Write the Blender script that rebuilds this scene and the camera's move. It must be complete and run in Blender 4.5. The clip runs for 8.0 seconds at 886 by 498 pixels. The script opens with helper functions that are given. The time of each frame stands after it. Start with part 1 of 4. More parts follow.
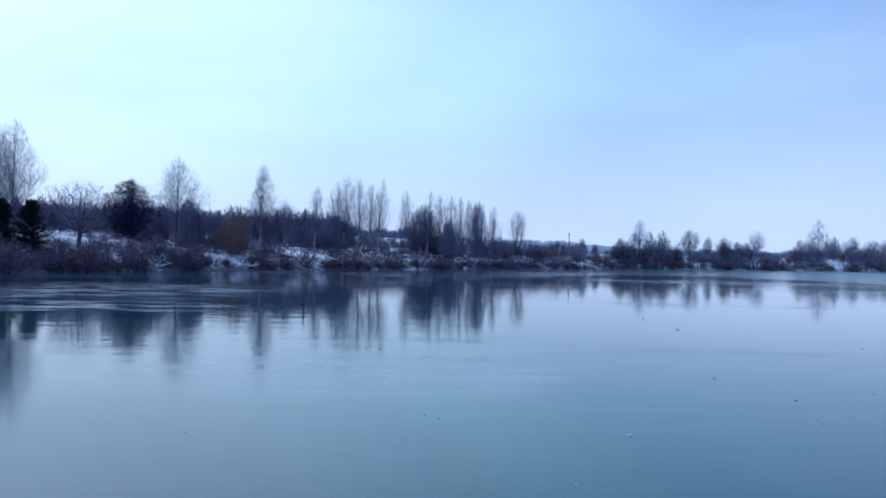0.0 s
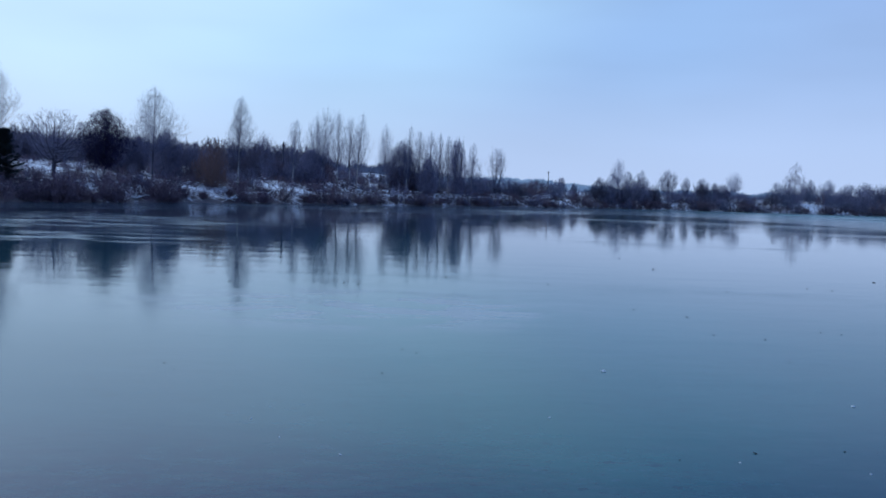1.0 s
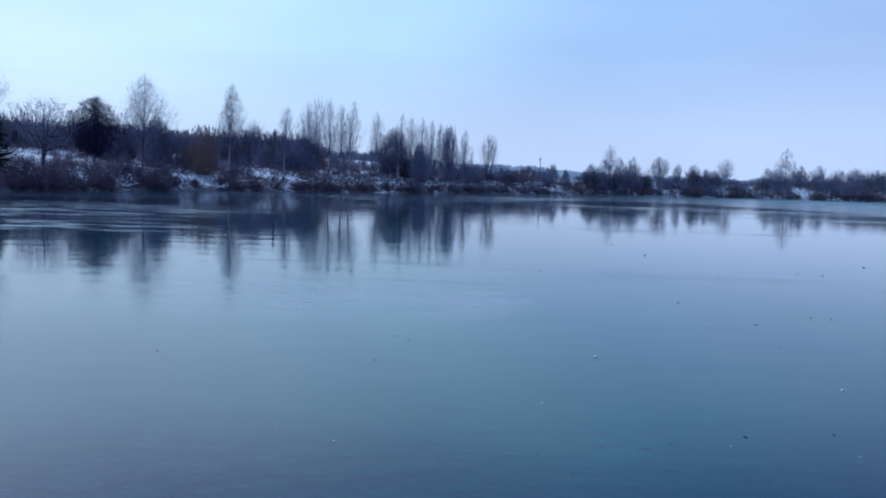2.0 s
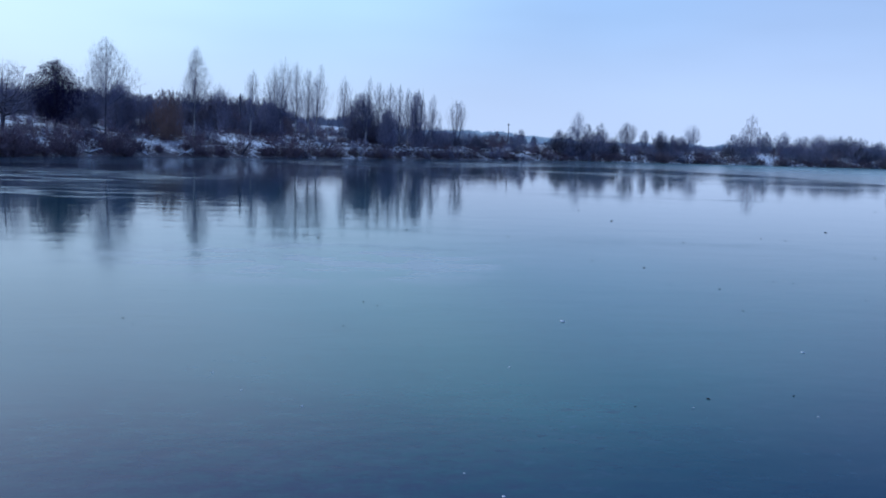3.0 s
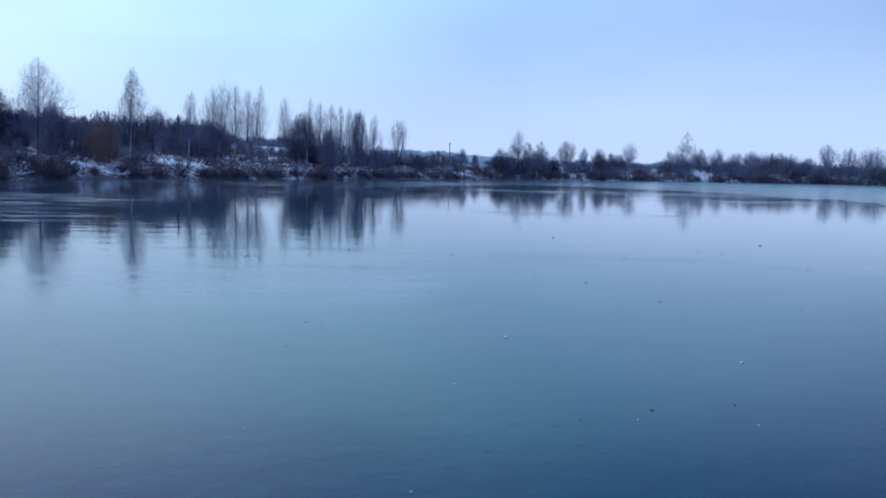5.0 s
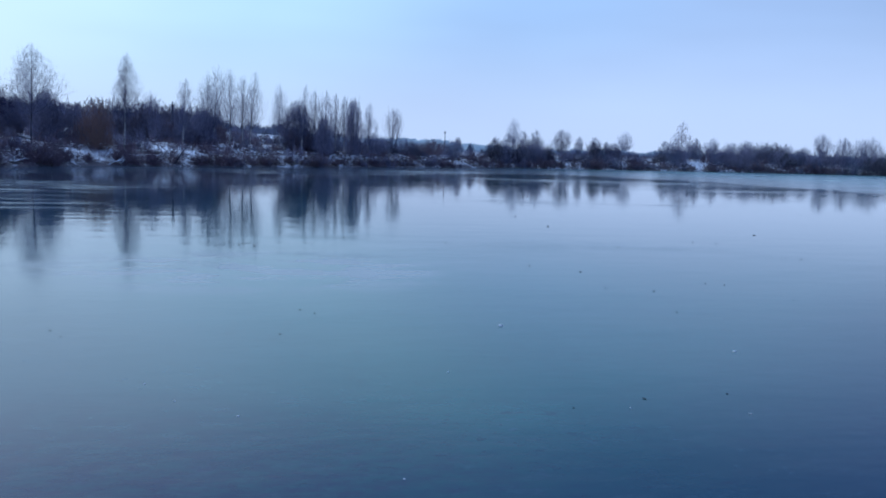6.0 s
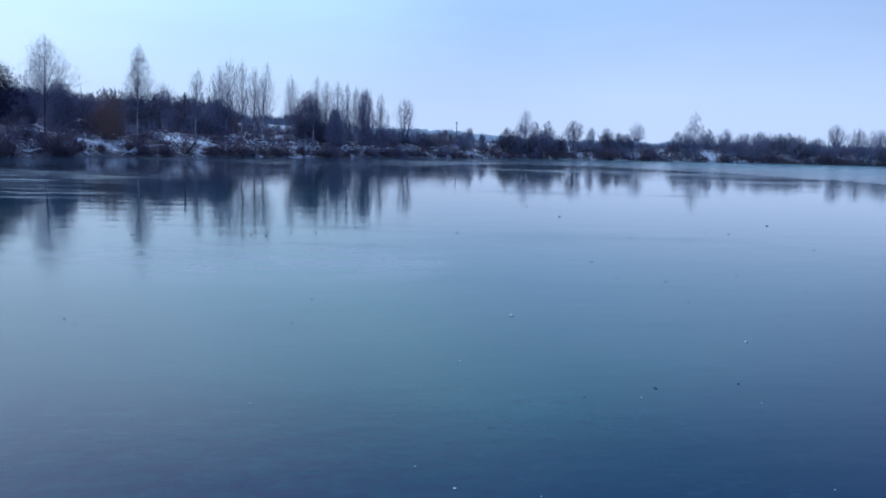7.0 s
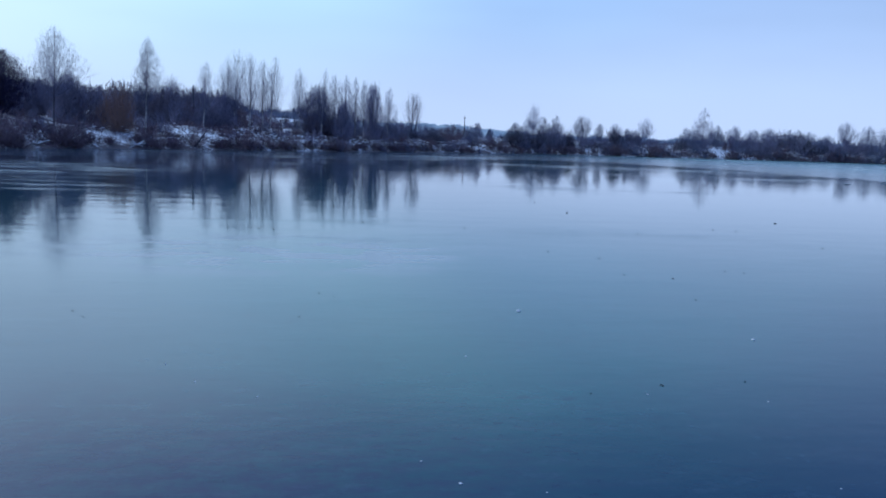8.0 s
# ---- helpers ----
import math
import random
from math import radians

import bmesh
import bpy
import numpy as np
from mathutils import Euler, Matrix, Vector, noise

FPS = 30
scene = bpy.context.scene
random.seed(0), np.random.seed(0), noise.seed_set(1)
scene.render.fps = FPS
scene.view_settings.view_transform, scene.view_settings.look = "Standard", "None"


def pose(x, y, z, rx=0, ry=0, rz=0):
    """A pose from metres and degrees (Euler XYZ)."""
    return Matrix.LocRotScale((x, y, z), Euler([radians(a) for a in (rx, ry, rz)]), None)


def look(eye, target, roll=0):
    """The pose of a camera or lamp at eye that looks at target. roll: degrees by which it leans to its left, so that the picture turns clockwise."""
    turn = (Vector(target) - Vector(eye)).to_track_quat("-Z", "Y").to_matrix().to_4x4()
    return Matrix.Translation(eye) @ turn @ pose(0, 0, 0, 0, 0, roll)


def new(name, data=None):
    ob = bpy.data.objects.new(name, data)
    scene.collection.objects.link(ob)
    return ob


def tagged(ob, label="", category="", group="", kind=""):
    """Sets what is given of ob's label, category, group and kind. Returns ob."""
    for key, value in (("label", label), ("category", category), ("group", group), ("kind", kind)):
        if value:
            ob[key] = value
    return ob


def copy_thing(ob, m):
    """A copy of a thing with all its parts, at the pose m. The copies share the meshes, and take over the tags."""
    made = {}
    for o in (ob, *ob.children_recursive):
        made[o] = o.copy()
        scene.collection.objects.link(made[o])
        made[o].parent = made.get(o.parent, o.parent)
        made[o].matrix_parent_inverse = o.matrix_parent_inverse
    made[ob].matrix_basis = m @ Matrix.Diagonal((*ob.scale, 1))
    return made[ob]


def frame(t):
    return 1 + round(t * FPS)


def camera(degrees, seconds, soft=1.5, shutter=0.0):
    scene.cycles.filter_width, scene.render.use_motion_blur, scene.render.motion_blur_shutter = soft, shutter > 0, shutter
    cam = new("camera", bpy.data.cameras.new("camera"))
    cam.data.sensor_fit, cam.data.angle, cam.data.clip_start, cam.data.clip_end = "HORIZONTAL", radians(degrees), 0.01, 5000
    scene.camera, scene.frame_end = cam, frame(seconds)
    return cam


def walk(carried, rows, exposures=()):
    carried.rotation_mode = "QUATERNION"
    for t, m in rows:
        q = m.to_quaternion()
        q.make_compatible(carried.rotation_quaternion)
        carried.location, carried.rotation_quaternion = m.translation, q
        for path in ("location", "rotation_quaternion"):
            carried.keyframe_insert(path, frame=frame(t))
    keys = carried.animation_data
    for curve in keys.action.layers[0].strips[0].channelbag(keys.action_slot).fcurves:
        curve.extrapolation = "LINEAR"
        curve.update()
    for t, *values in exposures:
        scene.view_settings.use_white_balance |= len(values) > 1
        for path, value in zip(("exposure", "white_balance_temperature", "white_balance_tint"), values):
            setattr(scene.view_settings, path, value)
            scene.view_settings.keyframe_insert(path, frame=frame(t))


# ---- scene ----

# ---------------------------------------------------------------- camera
cam = camera(53.0, 8.0, soft=1.68)

# seconds, east, north, height, yaw, pitch, roll
PATH_ROWS = [
    (0.0, 0.015, 0.018, 1.639, 0.02, 0.41, 0.89),
    (0.2, 0.014, 0.012, 1.636, -0.15, -0.70, 0.89),
    (0.5, 0.013, 0.002, 1.633, -0.95, -1.77, 1.33),
    (0.7, 0.010, -0.008, 1.636, -1.16, -2.71, 1.63),
    (1.0, 0.006, -0.023, 1.639, -1.46, -3.65, 1.89),
    (1.5, 0.005, -0.039, 1.640, -1.51, -4.41, 1.87),
    (1.7, 0.005, -0.039, 1.639, -1.66, -4.28, 1.78),
    (2.8, 0.009, -0.043, 1.637, -3.52, -5.96, 1.66),
    (3.0, 0.010, -0.043, 1.636, -4.10, -6.59, 1.73),
    (3.2, 0.007, -0.045, 1.634, -4.53, -7.81, 1.89),
    (3.5, 0.004, -0.047, 1.631, -5.07, -8.23, 1.84),
    (3.7, 0.006, -0.043, 1.626, -5.71, -7.56, 1.24),
    (4.0, 0.008, -0.037, 1.619, -6.23, -7.30, 0.58),
    (4.2, 0.012, -0.028, 1.621, -6.84, -6.57, 0.76),
    (4.5, 0.017, -0.014, 1.624, -7.08, -5.36, 0.61),
    (4.7, 0.016, -0.014, 1.620, -7.70, -5.18, 0.82),
    (5.0, 0.014, -0.014, 1.613, -7.75, -5.25, 1.20),
    (5.2, 0.015, -0.015, 1.613, -7.58, -5.74, 1.15),
    (6.3, 0.019, -0.024, 1.613, -8.21, -5.98, 1.49),
    (6.5, 0.019, -0.026, 1.613, -7.96, -5.78, 1.53),
    (6.7, 0.019, -0.028, 1.609, -7.75, -6.00, 1.51),
    (7.0, 0.019, -0.031, 1.604, -7.37, -6.60, 1.44),
    (7.2, 0.018, -0.032, 1.607, -7.07, -6.79, 1.57),
    (7.5, 0.017, -0.035, 1.611, -6.92, -6.88, 1.70),
    (8.0, 0.014, -0.035, 1.608, -6.93, -6.95, 1.87),
]
EXPOSURES = [(0.0, 0.36), (0.2, 0.14), (0.5, 0.03), (0.7, 0.03), (1.0, 0.07), (1.5, 0.13), (1.7, 0.21), (2.8, 0.21), (3.0, 0.22), (3.2, 0.18), (3.5, 0.27), (3.7, 0.50), (4.0, 0.48), (4.2, 0.46), (4.5, 0.46), (4.7, 0.40), (5.0, 0.30), (5.2, 0.24), (6.3, 0.25), (6.5, 0.28), (8.0, 0.26)]
walk(cam, [(t, pose(x, y, z, 0, 0, yaw) @ pose(0, 0, 0, 90 + pitch) @ pose(0, 0, 0, 0, 0, roll))
           for t, x, y, z, yaw, pitch, roll in PATH_ROWS], EXPOSURES)

# ---------------------------------------------------------------- sky and sun
SUN_BEARING, SUN_HEIGHT = -52.0, 38.0


def link(tree, a, b):
    tree.links.new(a, b)


def calc(tree, op, a, b=0.0, clamp=False):
    n = tree.nodes.new("ShaderNodeMath")
    n.operation, n.use_clamp = op, clamp
    for i, v in enumerate((a, b)):
        if isinstance(v, (int, float)):
            n.inputs[i].default_value = v
        else:
            link(tree, v, n.inputs[i])
    return n.outputs[0]


def build_sky():
    world = bpy.data.worlds.new("overcast_sky")
    scene.world = world
    world.use_nodes = True
    tree = world.node_tree
    nodes = tree.nodes
    nodes.clear()
    out = nodes.new("ShaderNodeOutputWorld")
    back = nodes.new("ShaderNodeBackground")
    sky = nodes.new("ShaderNodeTexSky")
    sky.sky_type = "NISHITA"
    sky.sun_disc = False
    sky.sun_elevation, sky.sun_rotation = radians(SUN_HEIGHT), radians(SUN_BEARING)
    sky.air_density, sky.dust_density = 1.5, 3.0
    coord = nodes.new("ShaderNodeTexCoord")
    # glow of the hidden sun through the cloud sheet
    sun = Vector((math.sin(radians(SUN_BEARING)) * math.cos(radians(SUN_HEIGHT)),
                  math.cos(radians(SUN_BEARING)) * math.cos(radians(SUN_HEIGHT)), math.sin(radians(SUN_HEIGHT))))
    dot = nodes.new("ShaderNodeVectorMath")
    dot.operation = "DOT_PRODUCT"
    dot.inputs[1].default_value = sun
    link(tree, coord.outputs["Generated"], dot.inputs[0])
    ramp = nodes.new("ShaderNodeValToRGB")
    ramp.color_ramp.interpolation = "EASE"
    e = ramp.color_ramp.elements
    e[0].position, e[0].color = 0.0, (0.34, 0.52, 0.90, 1)
    e[1].position, e[1].color = 1.0, (0.85, 1.18, 1.60, 1)
    for p, c in ((0.25, (0.345, 0.53, 0.91, 1)), (0.42, (0.31, 0.51, 0.88, 1)), (0.60, (0.41, 0.67, 1.0, 1)), (0.78, (0.57, 0.845, 1.18, 1))):
        el = e.new(p)
        el.color = c
    link(tree, dot.outputs["Value"], ramp.inputs[0])
    # soft streaks in the cloud
    stretch = nodes.new("ShaderNodeMapping")
    stretch.inputs["Scale"].default_value = (1.0, 1.0, 4.5)
    link(tree, coord.outputs["Generated"], stretch.inputs[0])
    cloud = nodes.new("ShaderNodeTexNoise")
    cloud.inputs["Scale"].default_value = 2.2
    cloud.inputs["Detail"].default_value = 3.0
    cloud.inputs["Roughness"].default_value = 0.45
    link(tree, stretch.outputs[0], cloud.inputs["Vector"])
    span = nodes.new("ShaderNodeMapRange")
    span.inputs["From Min"].default_value, span.inputs["From Max"].default_value = 0.3, 0.7
    span.inputs["To Min"].default_value, span.inputs["To Max"].default_value = 0.90, 1.10
    link(tree, cloud.outputs["Fac"], span.inputs["Value"])
    shade = nodes.new("ShaderNodeVectorMath")
    shade.operation = "SCALE"
    link(tree, ramp.outputs["Color"], shade.inputs[0])
    link(tree, span.outputs[0], shade.inputs["Scale"])
    # the cloud sheet is thicker and bluer overhead and away from the sun
    high = nodes.new("ShaderNodeSeparateXYZ")
    link(tree, coord.outputs["Generated"], high.inputs[0])
    over = nodes.new("ShaderNodeMapRange")
    over.interpolation_type = "SMOOTHSTEP"
    over.inputs["From Min"].default_value, over.inputs["From Max"].default_value = 0.20, 0.45
    over.inputs["To Min"].default_value, over.inputs["To Max"].default_value = 0.0, 1.0
    away = calc(tree, "MULTIPLY", calc(tree, "SUBTRACT", 0.5, dot.outputs["Value"]), 0.2)
    link(tree, calc(tree, "ADD", high.outputs["Z"], away), over.inputs["Value"])
    thick = nodes.new("ShaderNodeMixRGB")
    thick.blend_type = "MULTIPLY"
    thick.inputs[2].default_value = (0.16, 0.30, 0.60, 1)
    # and opens again towards the zenith
    open_sky = nodes.new("ShaderNodeMapRange")
    open_sky.interpolation_type = "SMOOTHSTEP"
    open_sky.inputs["From Min"].default_value, open_sky.inputs["From Max"].default_value = 0.55, 0.90
    open_sky.inputs["To Min"].default_value, open_sky.inputs["To Max"].default_value = 1.0, 0.3
    link(tree, high.outputs["Z"], open_sky.inputs["Value"])
    link(tree, calc(tree, "MULTIPLY", over.outputs[0], open_sky.outputs[0]), thick.inputs[0])
    link(tree, shade.outputs[0], thick.inputs[1])
    # paler misty air low over the land
    low = nodes.new("ShaderNodeMapRange")
    low.interpolation_type = "SMOOTHSTEP"
    low.inputs["From Min"].default_value, low.inputs["From Max"].default_value = 0.0, 0.17
    low.inputs["To Min"].default_value, low.inputs["To Max"].default_value = 0.78, 0.0
    link(tree, high.outputs["Z"], low.inputs["Value"])
    mist = nodes.new("ShaderNodeMixRGB")
    mist.inputs[2].default_value = (0.545, 0.70, 1.02, 1)
    link(tree, low.outputs[0], mist.inputs[0])
    link(tree, thick.outputs[0], mist.inputs[1])
    thin = nodes.new("ShaderNodeVectorMath")
    thin.operation = "SCALE"
    thin.inputs["Scale"].default_value = 0.06
    link(tree, sky.outputs[0], thin.inputs[0])
    mix = nodes.new("ShaderNodeMixRGB")
    mix.inputs[0].default_value = 0.88
    link(tree, thin.outputs[0], mix.inputs[1])
    link(tree, mist.outputs[0], mix.inputs[2])
    link(tree, mix.outputs[0], back.inputs["Color"])
    back.inputs["Strength"].default_value = 1.0
    link(tree, back.outputs[0], out.inputs["Surface"])
    lamp = bpy.data.lights.new("veiled_sun", "SUN")
    lamp.energy, lamp.angle, lamp.color = 0.9, radians(30), (0.72, 0.86, 1.0)
    ob = new("veiled_sun", lamp)
    ob.matrix_world = look(sun * 300, (0, 0, 0))


build_sky()

# ---------------------------------------------------------------- materials


def material(name, rough=0.8):
    m = bpy.data.materials.new(name)
    m.use_nodes = True
    return m, m.node_tree, m.node_tree.nodes, m.node_tree.nodes["Principled BSDF"]


def noise_node(tree, scale, detail=3.0, rough=0.5, stretch=None, world_space=True):
    n = tree.nodes.new("ShaderNodeTexNoise")
    n.inputs["Scale"].default_value, n.inputs["Detail"].default_value, n.inputs["Roughness"].default_value = scale, detail, rough
    src = tree.nodes.new("ShaderNodeNewGeometry").outputs["Position"] if world_space else tree.nodes.new("ShaderNodeTexCoord").outputs["Object"]
    if stretch:
        mp = tree.nodes.new("ShaderNodeMapping")
        mp.inputs["Scale"].default_value = stretch
        link(tree, src, mp.inputs[0])
        src = mp.outputs[0]
    link(tree, src, n.inputs["Vector"])
    return n.outputs["Fac"]


def ramp_node(tree, value, stops):
    r = tree.nodes.new("ShaderNodeValToRGB")
    e = r.color_ramp.elements
    e[0].position, e[0].color = stops[0][0], (*stops[0][1], 1)
    e[1].position, e[1].color = stops[-1][0], (*stops[-1][1], 1)
    for p, c in stops[1:-1]:
        e.new(p).color = (*c, 1)
    link(tree, value, r.inputs[0])
    return r.outputs["Color"]


def span_node(tree, value, a, b, c, d):
    n = tree.nodes.new("ShaderNodeMapRange")
    n.inputs["From Min"].default_value, n.inputs["From Max"].default_value = a, b
    n.inputs["To Min"].default_value, n.inputs["To Max"].default_value = c, d
    link(tree, value, n.inputs["Value"])
    return n.outputs[0]


def mix_node(tree, fac, a, b):
    n = tree.nodes.new("ShaderNodeMixRGB")
    for i, v in enumerate((fac, a, b)):
        if isinstance(v, (int, float)):
            n.inputs[i].default_value = v
        elif isinstance(v, tuple):
            n.inputs[i].default_value = (*v, 1)
        else:
            link(tree, v, n.inputs[i])
    return n.outputs[0]


def bump_node(tree, height, strength, distance, shader):
    b = tree.nodes.new("ShaderNodeBump")
    b.inputs["Strength"].default_value, b.inputs["Distance"].default_value = strength, distance
    link(tree, height, b.inputs["Height"])
    link(tree, b.outputs[0], shader.inputs["Normal"])


def plant_material(name, dark, light, scale=3.0, rough=0.85):
    m, tree, nodes, bsdf = material(name)
    info = nodes.new("ShaderNodeObjectInfo")
    a = noise_node(tree, scale, 3, world_space=False)
    b = calc(tree, "ADD", calc(tree, "MULTIPLY", a, 0.8), calc(tree, "MULTIPLY", info.outputs["Random"], 0.25))
    link(tree, ramp_node(tree, b, ((0.25, dark), (0.75, light))), bsdf.inputs["Base Color"])
    bsdf.inputs["Roughness"].default_value = rough
    bsdf.inputs["Specular IOR Level"].default_value = 0.2
    return m


def birch_bark():
    m, tree, nodes, bsdf = material("birch_bark")
    marks = noise_node(tree, 3.0, 4, 0.65, (0.9, 0.9, 4.0), False)
    big = noise_node(tree, 0.6, 2, 0.5, None, False)
    v = calc(tree, "ADD", calc(tree, "MULTIPLY", marks, 0.7), calc(tree, "MULTIPLY", big, 0.35))
    link(tree, ramp_node(tree, v, ((0.40, (0.03, 0.027, 0.025)), (0.50, (0.34, 0.32, 0.31)), (0.66, (0.62, 0.60, 0.58)))), bsdf.inputs["Base Color"])
    bsdf.inputs["Roughness"].default_value = 0.75
    bump_node(tree, marks, 0.4, 0.02, bsdf)
    return m


# open snowy clearings by the shore: east, north, radius
PATCHES = [(-14.2, 94.5, 4.3), (26.2, 141.8, 6.5), (66.4, 149.5, 3.2), (-9.4, 97.5, 2.4), (-3.5, 103.5, 2.4), (-20.9, 82.6, 2.4), (-25.6, 86.4, 2.4)]


def snow_ground():
    m, tree, nodes, bsdf = material("snowy_ground")
    big = noise_node(tree, 0.16, 4, 0.6)
    small = noise_node(tree, 2.1, 6, 0.74)
    fine = noise_node(tree, 9.0, 3, 0.6)
    cover = calc(tree, "ADD", calc(tree, "MULTIPLY", big, 0.55), calc(tree, "MULTIPLY", small, 0.55))
    steep = nodes.new("ShaderNodeSeparateXYZ")
    link(tree, nodes.new("ShaderNodeNewGeometry").outputs["Normal"], steep.inputs[0])
    cover = calc(tree, "ADD", cover, calc(tree, "MULTIPLY", calc(tree, "SUBTRACT", steep.outputs["Z"], 1.0), 0.9))
    # open fields beyond the bank keep more snow
    field = nodes.new("ShaderNodeVectorMath")
    field.operation = "DISTANCE"
    link(tree, nodes.new("ShaderNodeNewGeometry").outputs["Position"], field.inputs[0])
    field.inputs[1].default_value = (30.0, 70.0, 0.0)
    cover = calc(tree, "ADD", cover, span_node(tree, field.outputs["Value"], 110.0, 260.0, 0.0, 0.005))
    # the flat eastern bank keeps more snow under its trees
    place = nodes.new("ShaderNodeSeparateXYZ")
    link(tree, nodes.new("ShaderNodeNewGeometry").outputs["Position"], place.inputs[0])
    cover = calc(tree, "ADD", cover, span_node(tree, place.outputs["X"], 16.0, 30.0, 0.0, 0.032))
    # snow stays whole in the open clearings
    for (px, py, pr), depth in zip(PATCHES, (0.08, 0.08, 0.15, 0.04, 0.04, 0.05, 0.05)):
        gap = nodes.new("ShaderNodeVectorMath")
        gap.operation = "DISTANCE"
        flat = nodes.new("ShaderNodeVectorMath")
        flat.operation = "MULTIPLY"
        flat.inputs[1].default_value = (1, 1, 0)
        link(tree, nodes.new("ShaderNodeNewGeometry").outputs["Position"], flat.inputs[0])
        link(tree, flat.outputs[0], gap.inputs[0])
        gap.inputs[1].default_value = (px, py, 0)
        cover = calc(tree, "ADD", cover, span_node(tree, gap.outputs["Value"], pr * 0.4, pr * 1.4, depth, 0.0))
    fac = span_node(tree, cover, 0.475, 0.575, 0.0, 1.0)
    soil = ramp_node(tree, fine, ((0.3, (0.055, 0.046, 0.055)), (0.7, (0.15, 0.118, 0.125))))
    snow = ramp_node(tree, small, ((0.3, (0.62, 0.63, 0.66)), (0.7, (0.83, 0.84, 0.86))))
    link(tree, mix_node(tree, fac, soil, snow), bsdf.inputs["Base Color"])
    bsdf.inputs["Roughness"].default_value = 0.8
    bump_node(tree, calc(tree, "ADD", small, calc(tree, "MULTIPLY", fine, 0.3)), 0.6, 0.12, bsdf)
    return m


# where the frosty lip runs across the lake: east, north
LIP = ((-35, 38), (-20, 50), (-8, 61), (0, 68), (8, 73), (16, 83.5), (20, 86.4), (25, 83.6), (28.5, 78), (31.5, 68), (33, 52), (37, 30), (45, 20))


def lake_ice():
    m, tree, nodes, bsdf = material("lake_ice")
    place = nodes.new("ShaderNodeSeparateXYZ")
    link(tree, nodes.new("ShaderNodeNewGeometry").outputs["Position"], place.inputs[0])
    x, y = place.outputs["X"], place.outputs["Y"]
    drift = noise_node(tree, 0.09, 5, 0.6, (0.45, 1.0, 1.0))
    swirl = noise_node(tree, 0.55, 5, 0.62, (0.5, 1.0, 1.0))
    grain = noise_node(tree, 5.0, 4, 0.6)
    # the older, duller ice along the far shores ends in a frosty lip: east, north of the lip
    east = span_node(tree, x, -35.0, 45.0, 0.0, 1.0)
    line = ramp_node(tree, east, [((e + 35.0) / 80.0, (v / 100.0,) * 3) for e, v in LIP])
    beyond = calc(tree, "SUBTRACT", y, calc(tree, "MULTIPLY", line, 100.0))
    beyond = calc(tree, "ADD", beyond, calc(tree, "ADD", calc(tree, "MULTIPLY", calc(tree, "SUBTRACT", drift, 0.5), 9.0), calc(tree, "MULTIPLY", calc(tree, "SUBTRACT", swirl, 0.5), 5.5)))
    zone = span_node(tree, beyond, -1.2, 2.4, 0.0, 1.0)
    rime = calc(tree, "MULTIPLY", zone, span_node(tree, calc(tree, "ADD", x, calc(tree, "MULTIPLY", drift, 14.0)), 32.0, 60.0, 0.0, 1.0))
    lip = calc(tree, "MULTIPLY", span_node(tree, calc(tree, "ABSOLUTE", calc(tree, "SUBTRACT", beyond, 0.4)), 0.3, 1.7, 0.7, 0.0), calc(tree, "MULTIPLY", span_node(tree, swirl, 0.42, 0.60, 0.0, 1.0), span_node(tree, x, -12.0, 0.0, 0.0, 1.0)))
    # thin wet film lying in pools on the ice
    pool = span_node(tree, calc(tree, "ADD", calc(tree, "MULTIPLY", drift, 0.7), calc(tree, "MULTIPLY", swirl, 0.4)), 0.56, 0.66, 0.0, 1.0)
    # frost drifts frozen into the surface: east, north, half length, half width
    drifts = None
    for px, py, lx, ly in ((-14.5, 36.0, 7.0, 9.0), (-10.5, 26.0, 4.0, 3.0)):
        dx = calc(tree, "DIVIDE", calc(tree, "SUBTRACT", x, px), lx)
        dy = calc(tree, "DIVIDE", calc(tree, "SUBTRACT", y, py), ly)
        r2 = calc(tree, "ADD", calc(tree, "MULTIPLY", dx, dx), calc(tree, "MULTIPLY", dy, dy))
        one = span_node(tree, r2, 0.2, 1.6, 1.0, 0.0)
        drifts = one if drifts is None else calc(tree, "MAXIMUM", drifts, one)
    feather = noise_node(tree, 0.8, 6, 0.66, (0.35, 1.0, 1.0))
    drifts = calc(tree, "MULTIPLY", drifts, span_node(tree, feather, 0.44, 0.56, 0.0, 1.0))
    fx = calc(tree, "DIVIDE", calc(tree, "ADD", x, 0.9), 3.4)
    fy = calc(tree, "DIVIDE", calc(tree, "SUBTRACT", y, 12.5), 2.3)
    fan = span_node(tree, calc(tree, "ADD", calc(tree, "MULTIPLY", fx, fx), calc(tree, "MULTIPLY", fy, fy)), 0.3, 1.3, 1.0, 0.0)
    fan = calc(tree, "MULTIPLY", fan, span_node(tree, noise_node(tree, 1.3, 6, 0.66, (0.6, 1.0, 1.0)), 0.46, 0.54, 0.0, 1.0))
    fleck = noise_node(tree, 7.0, 6, 0.75, (0.7, 1.0, 1.0))
    body = ramp_node(tree, calc(tree, "ADD", calc(tree, "MULTIPLY", swirl, 0.6), calc(tree, "MULTIPLY", grain, 0.4)),
                     ((0.3, (0.003, 0.091, 0.091)), (0.7, (0.006, 0.133, 0.128))))
    # lilac sky reflection painted into the ice colour towards the western bay
    west = calc(tree, "ADD", x, calc(tree, "ADD", calc(tree, "MULTIPLY", y, 0.13), calc(tree, "MULTIPLY", calc(tree, "SUBTRACT", drift, 0.5), 3.0)))
